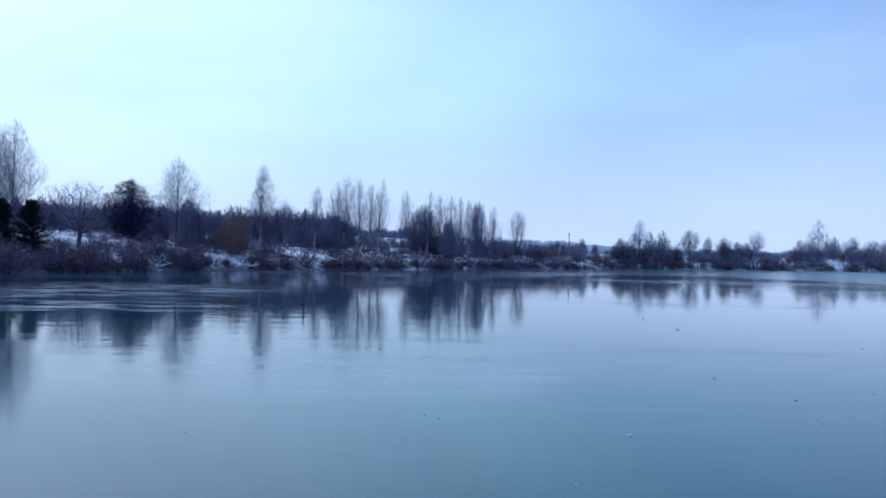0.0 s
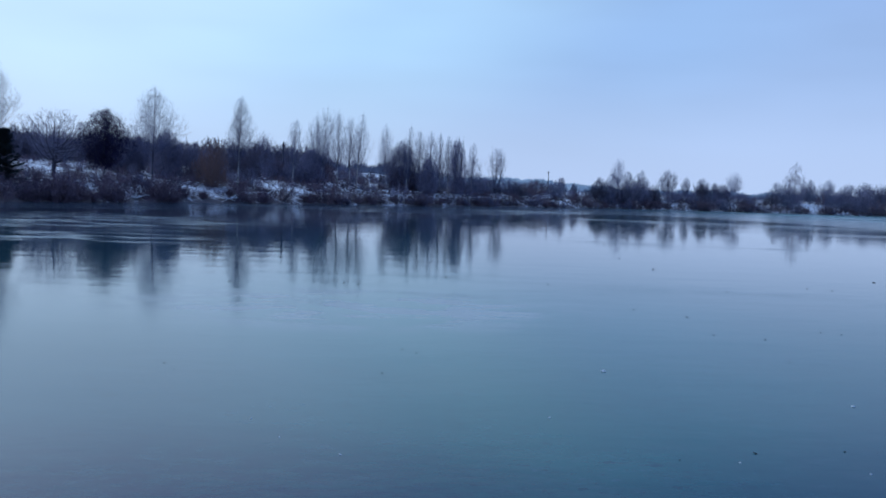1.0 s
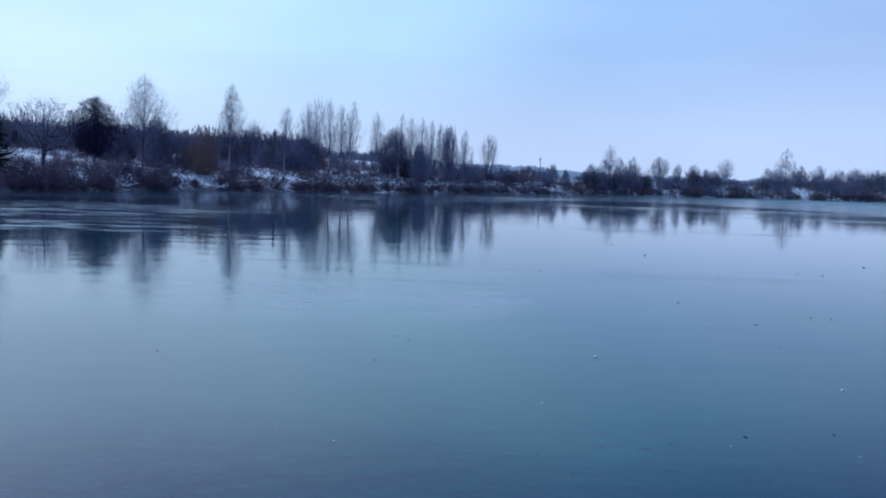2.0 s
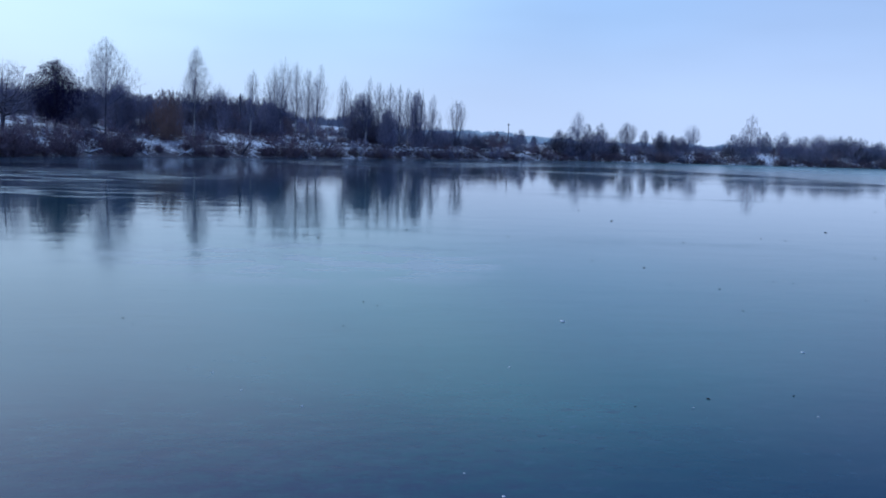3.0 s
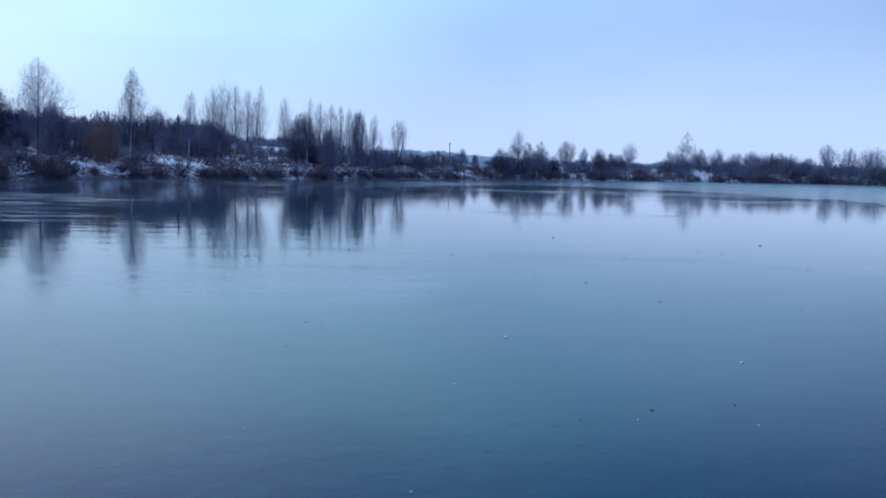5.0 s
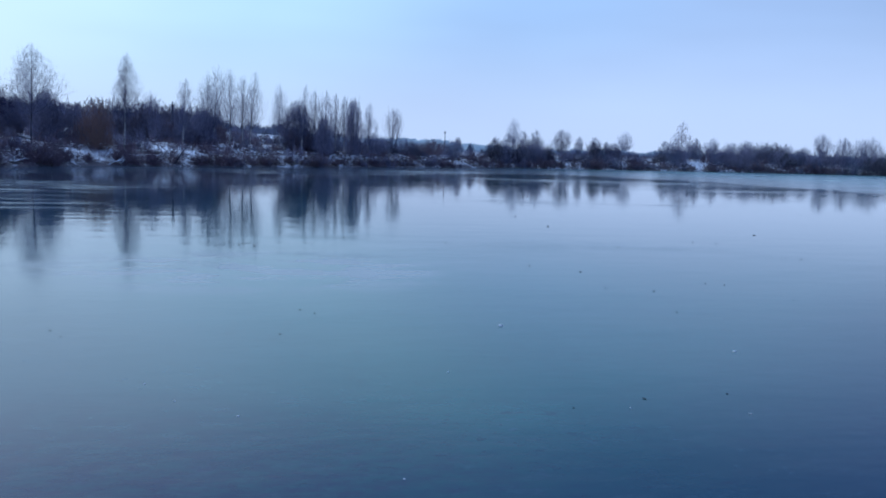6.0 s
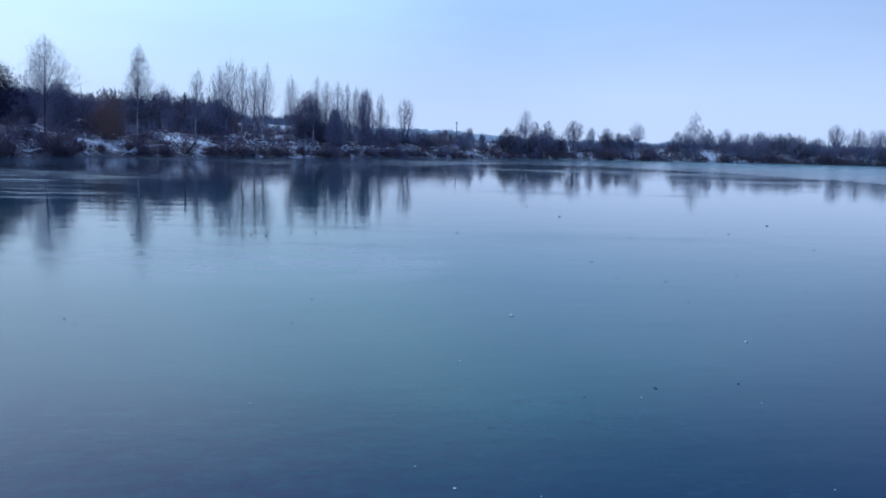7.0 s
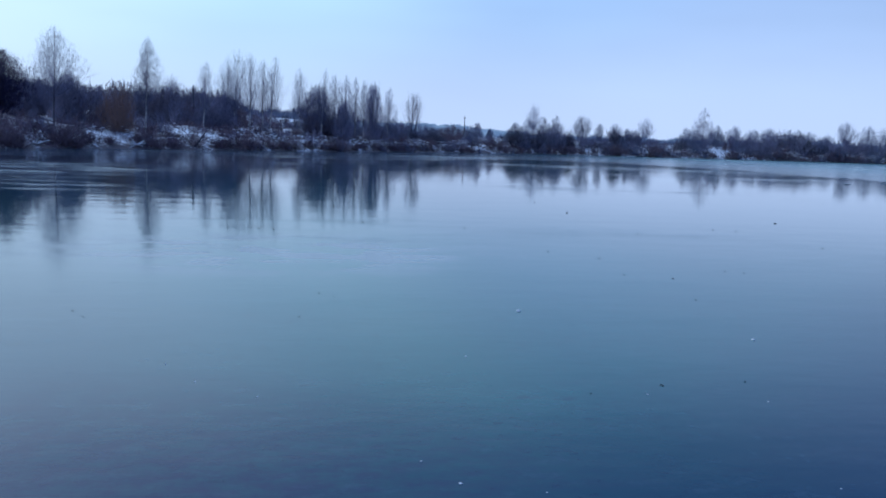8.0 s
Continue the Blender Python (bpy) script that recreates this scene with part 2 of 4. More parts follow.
    body = mix_node(tree, span_node(tree, west, 1.6, -1.2, 0.0, 0.6), body, (0.050, 0.076, 0.124))
    # falloff at grazing view and bank reflection tone painted into the mid-lake ice
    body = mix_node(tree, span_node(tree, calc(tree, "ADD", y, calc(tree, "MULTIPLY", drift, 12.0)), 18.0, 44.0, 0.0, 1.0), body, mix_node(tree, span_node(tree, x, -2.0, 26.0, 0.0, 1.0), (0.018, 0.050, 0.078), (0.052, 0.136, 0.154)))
    marked = mix_node(tree, calc(tree, "MULTIPLY", span_node(tree, fleck, 0.57, 0.70, 0.0, 0.7), span_node(tree, swirl, 0.48, 0.62, 0.0, 1.0)), body, (0.09, 0.17, 0.23))
    marked = mix_node(tree, span_node(tree, fleck, 0.42, 0.33, 0.0, 0.6), marked, (0.002, 0.022, 0.045))
    marked = mix_node(tree, calc(tree, "MULTIPLY", zone, 0.6), marked, (0.05, 0.085, 0.135))
    # dim sky reflection painted as navy ice close to the south-eastern bank
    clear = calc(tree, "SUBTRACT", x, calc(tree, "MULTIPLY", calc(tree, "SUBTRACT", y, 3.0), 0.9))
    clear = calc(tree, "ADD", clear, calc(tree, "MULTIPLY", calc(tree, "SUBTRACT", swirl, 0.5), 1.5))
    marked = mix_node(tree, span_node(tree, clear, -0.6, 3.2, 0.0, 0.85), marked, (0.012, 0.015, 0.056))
    # darker ice by the near bank
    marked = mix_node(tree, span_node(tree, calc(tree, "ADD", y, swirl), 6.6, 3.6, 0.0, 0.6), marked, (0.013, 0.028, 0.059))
    # scuffs where loose bits slid over the ice
    scuff = noise_node(tree, 10.0, 4, 0.6, (0.7, 1.0, 1.0))
    marked = mix_node(tree, calc(tree, "MULTIPLY", span_node(tree, scuff, 0.60, 0.67, 0.0, 0.7), span_node(tree, swirl, 0.44, 0.60, 0.0, 1.0)), marked, (0.001, 0.018, 0.045))
    bx = calc(tree, "DIVIDE", calc(tree, "ADD", x, 2.0), 3.2)
    by = calc(tree, "DIVIDE", calc(tree, "SUBTRACT", y, 3.8), 2.0)
    bloom = span_node(tree, calc(tree, "ADD", calc(tree, "MULTIPLY", bx, bx), calc(tree, "MULTIPLY", by, by)), 0.2, 1.5, 1.0, 0.0)
    bloom = calc(tree, "MULTIPLY", bloom, span_node(tree, noise_node(tree, 8.0, 7, 0.75, (0.6, 1.0, 1.0)), 0.40, 0.62, 0.15, 0.9))
    marked = mix_node(tree, bloom, marked, (0.024, 0.026, 0.072))
    marked = mix_node(tree, span_node(tree, noise_node(tree, 5.5, 7, 0.74, (0.75, 1.0, 1.0)), 0.54, 0.68, 0.0, 0.3), marked, (0.06, 0.11, 0.15))
    marked = mix_node(tree, calc(tree, "MULTIPLY", drifts, 0.85), marked, (0.20, 0.27, 0.31))
    marked = mix_node(tree, calc(tree, "MULTIPLY", fan, 0.85), marked, (0.27, 0.29, 0.31))
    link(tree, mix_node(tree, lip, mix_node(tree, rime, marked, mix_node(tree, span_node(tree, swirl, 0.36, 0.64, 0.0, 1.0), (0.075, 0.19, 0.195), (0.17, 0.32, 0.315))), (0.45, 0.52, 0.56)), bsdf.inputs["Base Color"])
    rough = calc(tree, "ADD", span_node(tree, y, 9.0, 20.0, 0.10, 0.026), calc(tree, "MULTIPLY", pool, 0.08))
    rough = calc(tree, "ADD", rough, calc(tree, "ADD", calc(tree, "MULTIPLY", rime, 0.10), calc(tree, "MULTIPLY", zone, 0.05)))
    rough = calc(tree, "ADD", rough, calc(tree, "MULTIPLY", span_node(tree, y, 22.0, 60.0, 0.0, 1.0), span_node(tree, x, 2.0, 22.0, 0.0, 0.035)))
    rough = calc(tree, "ADD", rough, calc(tree, "ADD", calc(tree, "MULTIPLY", drifts, 0.16), calc(tree, "MULTIPLY", fan, 0.11)))
    rough = calc(tree, "ADD", rough, span_node(tree, fleck, 0.60, 0.70, 0.0, 0.14))
    link(tree, rough, bsdf.inputs["Roughness"])
    bsdf.inputs["IOR"].default_value = 1.30
    wave = calc(tree, "ADD", calc(tree, "MULTIPLY", swirl, 0.6), calc(tree, "ADD", calc(tree, "MULTIPLY", noise_node(tree, 3.2, 3, 0.6, (0.5, 1.0, 1.0)), 0.05), calc(tree, "MULTIPLY", calc(tree, "MULTIPLY", noise_node(tree, 1.2, 4, 0.6, (0.42, 1.0, 1.0)), 1.0), calc(tree, "MULTIPLY", span_node(tree, y, 8.0, 17.0, 0.0, 0.75), span_node(tree, x, 14.0, -2.0, 0.15, 1.0)))))
    # a rough, half-thawed crust close to the near bank
    crust = noise_node(tree, 11.0, 7, 0.72, (0.8, 1.0, 1.0))
    wave = calc(tree, "ADD", wave, calc(tree, "MULTIPLY", crust, calc(tree, "MULTIPLY", span_node(tree, y, 3.4, 6.6, 0.16, 0.0), span_node(tree, swirl, 0.40, 0.58, 0.2, 1.0))))
    bump_node(tree, wave, 0.13, 0.05, bsdf)
    return m


MAT = {
    "birch_bark": birch_bark(),
    "dark_bark": plant_material("dark_bark", (0.047, 0.045, 0.06), (0.145, 0.136, 0.165)),
    "birch_twig": plant_material("birch_twig", (0.115, 0.120, 0.185), (0.235, 0.24, 0.35)),
    "twig": plant_material("bare_twig", (0.135, 0.133, 0.195), (0.35, 0.33, 0.435)),
    "red_twig": plant_material("reddish_twig", (0.135, 0.098, 0.125), (0.32, 0.236, 0.275)),
    "brush": plant_material("far_brush", (0.11, 0.100, 0.135), (0.265, 0.238, 0.295)),
    "rust": plant_material("rust_twig", (0.20, 0.125, 0.110), (0.35, 0.222, 0.185)),
    "leaf": plant_material("withered_leaf", (0.036, 0.033, 0.080), (0.088, 0.076, 0.150)),
    "needle": plant_material("spruce_needle", (0.016, 0.026, 0.026), (0.05, 0.068, 0.062)),
    "grass": plant_material("dry_grass", (0.12, 0.092, 0.095), (0.30, 0.235, 0.22)),
    # far woods' colour is paled to stand for aerial haze
    "far_wood": plant_material("hazed_wood", (0.50, 0.59, 0.63), (0.66, 0.74, 0.76), 0.02),
    "ridge_wood": plant_material("ridge_wood", (0.13, 0.145, 0.19), (0.26, 0.28, 0.35), 0.05),
    "pole": plant_material("tarred_wood", (0.03, 0.025, 0.02), (0.07, 0.06, 0.05)),
    "porcelain": plant_material("porcelain", (0.35, 0.35, 0.33), (0.5, 0.5, 0.48), rough=0.3),
    "fallen_leaf": plant_material("fallen_leaf", (0.003, 0.003, 0.004), (0.012, 0.010, 0.010)),
    "snow": plant_material("snow_crust", (0.68, 0.69, 0.71), (0.86, 0.87, 0.88)),
    "ice_plate": plant_material("wet_ice_plate", (0.03, 0.05, 0.07), (0.06, 0.09, 0.12), rough=0.35),
    # twig colour with the bluish distance haze mixed in
    "hazed_twig": plant_material("hazed_twig", (0.10, 0.112, 0.172), (0.25, 0.268, 0.36)),
    "ground": snow_ground(),
    "ice": lake_ice(),
}

for name in ("fallen_leaf", "leaf"):
    MAT[name].node_tree.nodes["Principled BSDF"].inputs["Specular IOR Level"].default_value = 0.1

# ---------------------------------------------------------------- mesh helpers


class Geo:
    """Collects many small pieces as arrays, then makes one mesh."""

    def __init__(self):
        self.v, self.f, self.n = [], {3: [], 4: []}, 0

    def add(self, verts, faces):
        verts, faces = np.asarray(verts, float).reshape(-1, 3), np.asarray(faces, int)
        self.v.append(verts)
        self.f[faces.shape[1]].append(faces + self.n)
        self.n += len(verts)

    def merge(self, other, m):
        a = np.array(m)
        base = self.n
        v = np.concatenate(other.v)
        self.v.append(v @ a[:3, :3].T + a[:3, 3])
        for k in (3, 4):
            self.f[k] += [f + base for f in other.f[k]]
        self.n += len(v)

    def mesh(self, name, mat, smooth=False):
        me = bpy.data.meshes.new(name)
        v = np.concatenate(self.v)
        me.vertices.add(len(v))
        me.vertices.foreach_set("co", v.ravel())
        sets = [np.concatenate(self.f[k]) for k in (3, 4) if self.f[k]]
        loops = np.concatenate([s.ravel() for s in sets])
        sizes = np.concatenate([np.full(len(s), s.shape[1]) for s in sets])
        me.loops.add(len(loops))
        me.loops.foreach_set("vertex_index", loops)
        me.polygons.add(len(sizes))
        me.polygons.foreach_set("loop_start", np.r_[0, np.cumsum(sizes)[:-1]])
        me.update(calc_edges=True)
        me.materials.append(mat)
        if smooth:
            me.shade_smooth()
        return me


def unit(a):
    return a / np.maximum(np.linalg.norm(a, axis=-1, keepdims=True), 1e-9)


def frame_of(d):
    ref = np.where(np.abs(d[:, 2:3]) > 0.9, np.array([[1.0, 0, 0]]), np.array([[0, 0, 1.0]]))
    a = unit(np.cross(d, ref))
    return a, np.cross(d, a)


def tubes(geo, pts, rad, sides=5):
    """Tapered tubes along many curves at once: pts (n, k, 3), rad (n, k)."""
    n, k, _ = pts.shape
    d = unit(pts[:, -1] - pts[:, 0])
    a, b = frame_of(d)
    w = np.arange(sides) * 2 * math.pi / sides
    ring = np.cos(w)[None, :, None] * a[:, None] + np.sin(w)[None, :, None] * b[:, None]
    v = pts[:, :, None] + rad[:, :, None, None] * ring[:, None]
    i, j, s = np.meshgrid(np.arange(n), np.arange(k - 1), np.arange(sides), indexing="ij")
    p = (i * k + j) * sides
    q = np.stack([p + s, p + (s + 1) % sides, p + sides + (s + 1) % sides, p + sides + s], -1).reshape(-1, 4)
    geo.add(v, q)


def spikes(geo, p, d, length, r):
    """Thin ridged twigs that end in a point."""
    n = len(p)
    a, b = frame_of(d)
    w = np.arange(3) * 2 * math.pi / 3
    ring = p[:, None] + r[:, None, None] * (np.cos(w)[None, :, None] * a[:, None] + np.sin(w)[None, :, None] * b[:, None])
    v = np.concatenate([ring, (p + d * length[:, None])[:, None]], 1)
    i = np.arange(n)[:, None] * 4
    geo.add(v, np.concatenate([np.concatenate([i + s, i + s + 1, i + 3], 1) for s in range(2)]))


def grow(rng, p, d, length, k, up=0.0, wander=0.1):
    """Curves from p along d that bend towards up (or down) and wander."""
    pts, d = [p], d.copy()
    for _ in range(k):
        d = unit(d + np.array([0, 0, up / k]) + rng.normal(0, wander, d.shape))
        pts.append(pts[-1] + d * (length / k)[:, None])
    return np.stack(pts, 1)


def along(pts, i, u):
    """Points and directions at the share u of curve i."""
    k = pts.shape[1] - 1
    s = np.clip(u * k, 0, k - 1e-6)
    j = s.astype(int)
    a, b = pts[i, j], pts[i, j + 1]
    return a + (b - a) * (s - j)[:, None], unit(b - a)


def fork(rng, d, angle):
    """Directions that leave d at the angle, on any side."""
    a, b = frame_of(d)
    w = rng.uniform(0, 2 * math.pi, len(d))
    side = np.cos(w)[:, None] * a + np.sin(w)[:, None] * b
    return unit(d * np.cos(angle)[:, None] + side * np.sin(angle)[:, None])


def taper(n, k, r0, r1):
    return np.asarray(r0)[:, None] * (1 - np.linspace(0, 1, k + 1)[None] * (1 - r1)) * np.ones((n, 1))


def limb_part(name, geo, mat, parent, label=""):
    ob = new(name, geo.mesh(name, MAT[mat]))
    ob.parent = parent
    return tagged(ob, label)


def plant(name, wood, wood_mat, crown, crown_mat, parts, at, label, category, group="", turn=0.0):
    """A plant with its wood (one or several stems, each with its own limbs) and its crown of twigs."""
    root = new(name)
    root.matrix_world = Matrix.Translation(at) @ Matrix.Rotation(turn, 4, "Z")
    for stem in wood if isinstance(wood, list) else [(wood, [])]:
        trunk = limb_part(parts[0], stem[0], wood_mat, root)
        for geo in stem[1]:
            limb_part("limb", geo, wood_mat, trunk)
    limb_part(parts[1], crown, crown_mat, root)
    return tagged(root, label, category, group)


# outlines of crowns: share of the crown's height, share of its greatest width
EGG = ((0.0, 0.40), (0.09, 0.84), (0.22, 1.0), (0.40, 0.96), (0.58, 0.78), (0.75, 0.58), (0.88, 0.40), (0.96, 0.22), (1.0, 0.05))
SPIRE = ((0.0, 0.55), (0.14, 0.95), (0.30, 1.0), (0.48, 0.88), (0.66, 0.68), (0.82, 0.46), (0.94, 0.24), (1.0, 0.06))
POPLAR = ((0.0, 0.5), (0.15, 0.9), (0.40, 1.0), (0.65, 0.92), (0.83, 0.70), (0.94, 0.40), (1.0, 0.10))
COLUMN = ((0.0, 0.82), (0.2, 0.95), (0.5, 1.0), (0.74, 0.86), (0.90, 0.56), (1.0, 0.12))
FLAME = ((0.0, 0.18), (0.25, 0.52), (0.50, 0.84), (0.70, 1.0), (0.86, 0.86), (0.95, 0.5), (1.0, 0.12))
DOME = ((0.0, 0.72), (0.20, 0.94), (0.42, 1.0), (0.64, 0.88), (0.82, 0.64), (0.94, 0.36), (1.0, 0.08))
GLOBE = ((0.0, 0.30), (0.14, 0.70), (0.34, 0.96), (0.52, 1.0), (0.70, 0.86), (0.86, 0.58), (0.95, 0.32), (1.0, 0.08))
FAN = ((0.0, 0.42), (0.20, 0.80), (0.45, 1.0), (0.70, 0.96), (0.86, 0.78), (1.0, 0.30))


def crowned(seed, height, width, base, outline, limbs=80, subs=8, twigs=12, angle=38, droop=0.3, twig=0.003, radius=None,
            lean=0.0, stems=1, lump=0.16, thick=0.2, bold=0, reach=1.0, splay=0.3, sag=0.09, heart=0.62, rise=0.14):
    """A leafless plant: one or several stems, limbs to a lumpy crown of the given outline, side shoots and fine twigs.
    Returns [(stem, its bold limbs), ...] and the crown."""
    rng = np.random.default_rng(seed)
    crown = Geo()
    knots = 12
    z = np.linspace(0, 1, knots + 1)
    r = radius or height * 0.0092
    ws, rs = zip(*outline)
    low = base * height
    turn = rng.uniform(0, 6.28, 3)

    def rim(zz, az):
        w = np.clip((zz - low) / (height - low), 0, 1)
        lumps = 1 + lump * (np.sin(3 * az + turn[0] + 5 * w) * np.sin(9 * w + turn[1] + 2 * az) + 0.7 * np.sin(az + turn[1] + 6 * w + turn[2]) + 0.6 * np.sin(7 * az + 17 * w + turn[2])) * (1 - 0.5 * w)
        return width / 2 * np.interp(w, ws, rs) * lumps * (zz > low - 0.12 * height) * (zz < height * 1.02)

    # stems
    st = []
    for s in range(stems):
        out = 0.0 if stems == 1 else width / 2 * splay * rng.uniform(0.5, 1.2)
        a = s * 2.4 + turn[0]
        top = height * (0.99 if s == 0 else rng.uniform(0.72, 0.97))
        sway = rng.normal(0, 0.009, (knots + 1, 2)).cumsum(0) * height * 0.16
        st.append(np.stack([lean * z ** 1.3 + out * np.cos(a) * z ** 0.8 + sway[:, 0], out * np.sin(a) * z ** 0.8 + sway[:, 1], z * top], -1))
        st[-1][0] = (0.04 * s * math.cos(a), 0.04 * s * math.sin(a), -0.3)
    st = np.stack(st)
    wood = []
    for s in range(stems):
        geo = Geo()
        tubes(geo, st[s:s + 1], ((r if stems == 1 else r * rng.uniform(0.6, 0.9)) * (1 - z) ** 1.15 + 0.005)[None], 7 if stems == 1 else 5)
        wood.append((geo, []))
    # limbs, spread evenly through the crown
    grid = np.linspace(0.02, 0.985, 200)
    share = np.cumsum(np.interp(grid, ws, rs) ** 1.25 + 0.10)
    w = np.interp((np.arange(limbs) + rng.uniform(0.1, 0.9, limbs)) / limbs, share / share[-1], grid)
    i = np.arange(limbs) % stems
    az = np.arange(limbs) * 2.4 + rng.normal(0, 0.4, limbs)
    tip_z = low + (height - low) * w
    out = rim(tip_z, az) * rng.uniform(0.50, 0.92, limbs)
    top = st[i, -1, 2]
    core, _ = along(st, i, np.minimum(tip_z / top, 0.999))
    tip = np.stack([core[:, 0] * 0.6 + lean * 0.4 * w + np.cos(az) * out, core[:, 1] * 0.6 + np.sin(az) * out, tip_z], -1)
    tilt = np.radians(np.clip(rng.normal(angle, 6, limbs) * (1.5 - 0.75 * w), 12, 78))
    u = np.clip((tip_z - out / np.tan(tilt)) / top, max(base * 0.8, 0.02), 0.965)
    p, _ = along(st, i, u)
    length = np.linalg.norm(tip - p, axis=1) + 0.05
    t = np.linspace(0, 1, 5)[None, :, None]
    bow = np.array([0, 0, -sag]) * length[:, None]
    lines = p[:, None] * (1 - t) + tip[:, None] * t + bow[:, None] * (4 * t * (1 - t)) + rng.normal(0, 0.018, (limbs, 5, 3)) * length[:, None, None] * np.minimum(t * 3, 1)
    fat = np.clip(r * thick * (1 - u * 0.7) * np.minimum(length / 1.5, 1.2), twig * 1.6, None)
    order = np.argsort(-fat * length)[:bold]
    rest = np.setdiff1d(np.arange(limbs), order)
    for k in order:
        geo = Geo()
        tubes(geo, lines[k:k + 1], taper(1, 4, fat[k:k + 1] * 1.25, 0.2), 5)
        wood[i[k]][1].append(geo)
    tubes(crown, lines[rest], taper(len(rest), 4, fat[rest], 0.22), 3)
    # side shoots that fill the crown
    count = limbs * subs
    fill = np.cumsum(np.interp(grid, ws, rs) ** 1.6 + 0.05)
    w = np.interp(rng.uniform(0, 1, count), fill / fill[-1], grid)
    az = rng.uniform(0, 6.28, count)
    zz = low + (height - low) * w
    out = rim(zz, az) * rng.uniform(0.03, 1.0, count) ** heart * 0.97
    tip = np.stack([lean * (zz / height) ** 1.3 + np.cos(az) * out, np.sin(az) * out, zz], -1)
    near = np.concatenate([lines[:, 1:].reshape(-1, 3), (lines[:, 1:] * 0.5 + lines[:, :-1] * 0.5).reshape(-1, 3)])
    aim = tip * np.array([0.86, 0.86, 1.0]) - np.array([0, 0, rise]) * np.maximum(width, 1.6) + rng.normal(0, 0.09, (count, 3)) * max(width, 1.6)
    start = near[[int(np.argmin(((near - q) ** 2).sum(1))) for q in aim]]
    span = np.linalg.norm(tip - start, axis=1)
    mid = (start + tip) / 2 + np.concatenate([rng.normal(0, 0.06, (count, 2)), np.full((count, 1), -0.05)], 1) * span[:, None]
    shoots = np.stack([start, mid, tip], 1)
    tubes(crown, shoots, taper(count, 2, np.full(count, twig * 1.2), 0.45), 3)
    # twigs
    j = np.repeat(np.arange(count), twigs)
    p, d = along(shoots, j, rng.uniform(0.15, 1.0, len(j)))
    d = fork(rng, d, np.radians(rng.normal(40, 14, len(j))))
    d = unit(d + np.array([0, 0, -droop]) * rng.uniform(0, 1, (len(j), 1)))
    ln = reach * (0.12 + 0.055 * min(width, 4.5)) * rng.uniform(0.5, 1.5, len(j))
    end = p + d * ln[:, None]
    off = end - np.stack([lean * (np.clip(end[:, 2], 0, None) / height) ** 1.3, np.zeros(len(j)), np.zeros(len(j))], -1)
    keep = np.hypot(off[:, 0], off[:, 1]) < rim(end[:, 2], np.arctan2(off[:, 1], off[:, 0])) * rng.uniform(0.70, 1.28, len(j)) + 0.05
    spikes(crown, p[keep], d[keep], ln[keep], np.full(int(keep.sum()), twig))
    return wood, crown


def leaf_blades(rng, geo, p, size):
    n = len(p)
    d = unit(rng.normal(0, 1, (n, 3)) + np.array([0, 0, -0.4]))
    a, b = frame_of(d)
    s = size * rng.uniform(0.6, 1.3, (n, 1))
    v = np.stack([p, p + d * s * 0.8 + a * s * 0.5 + b * s * 0.18, p + d * s * 1.7, p + d * s * 0.8 - a * s * 0.5 + b * s * 0.18], 1)
    i = np.arange(n)[:, None] * 4
    geo.add(v, np.concatenate([np.concatenate([i, i + 1, i + 2], 1), np.concatenate([i, i + 2, i + 3], 1)]))


def withered_leaves(seed, crown, height, width, base, outline, count):
    """Leaves that still hang all through a crown."""
    rng = np.random.default_rng(seed)
    ws, rs = zip(*outline)
    grid = np.linspace(0.01, 0.99, 200)
    fill = np.cumsum(np.interp(grid, ws, rs) ** 1.1)
    bunch = count // 22
    w = np.interp(rng.uniform(0, 1, bunch), fill / fill[-1], grid)
    az = rng.uniform(0, 6.28, bunch)
    lumps = 1 + 0.24 * np.sin(5 * az + 9 * w) * np.sin(11 * w + 3 * az) + 0.24 * np.sin(9 * az - 19 * w) - 0.1
    out = width / 2 * np.interp(w, ws, rs) * lumps * rng.uniform(0.0, 1.0, bunch) ** 0.55
    p = np.stack([np.cos(az) * out, np.sin(az) * out, height * (base + (1 - base) * w)], -1)
    leaf_blades(rng, crown, np.repeat(p, 22, 0) + rng.normal(0, 0.13, (bunch * 22, 3)), 0.062)


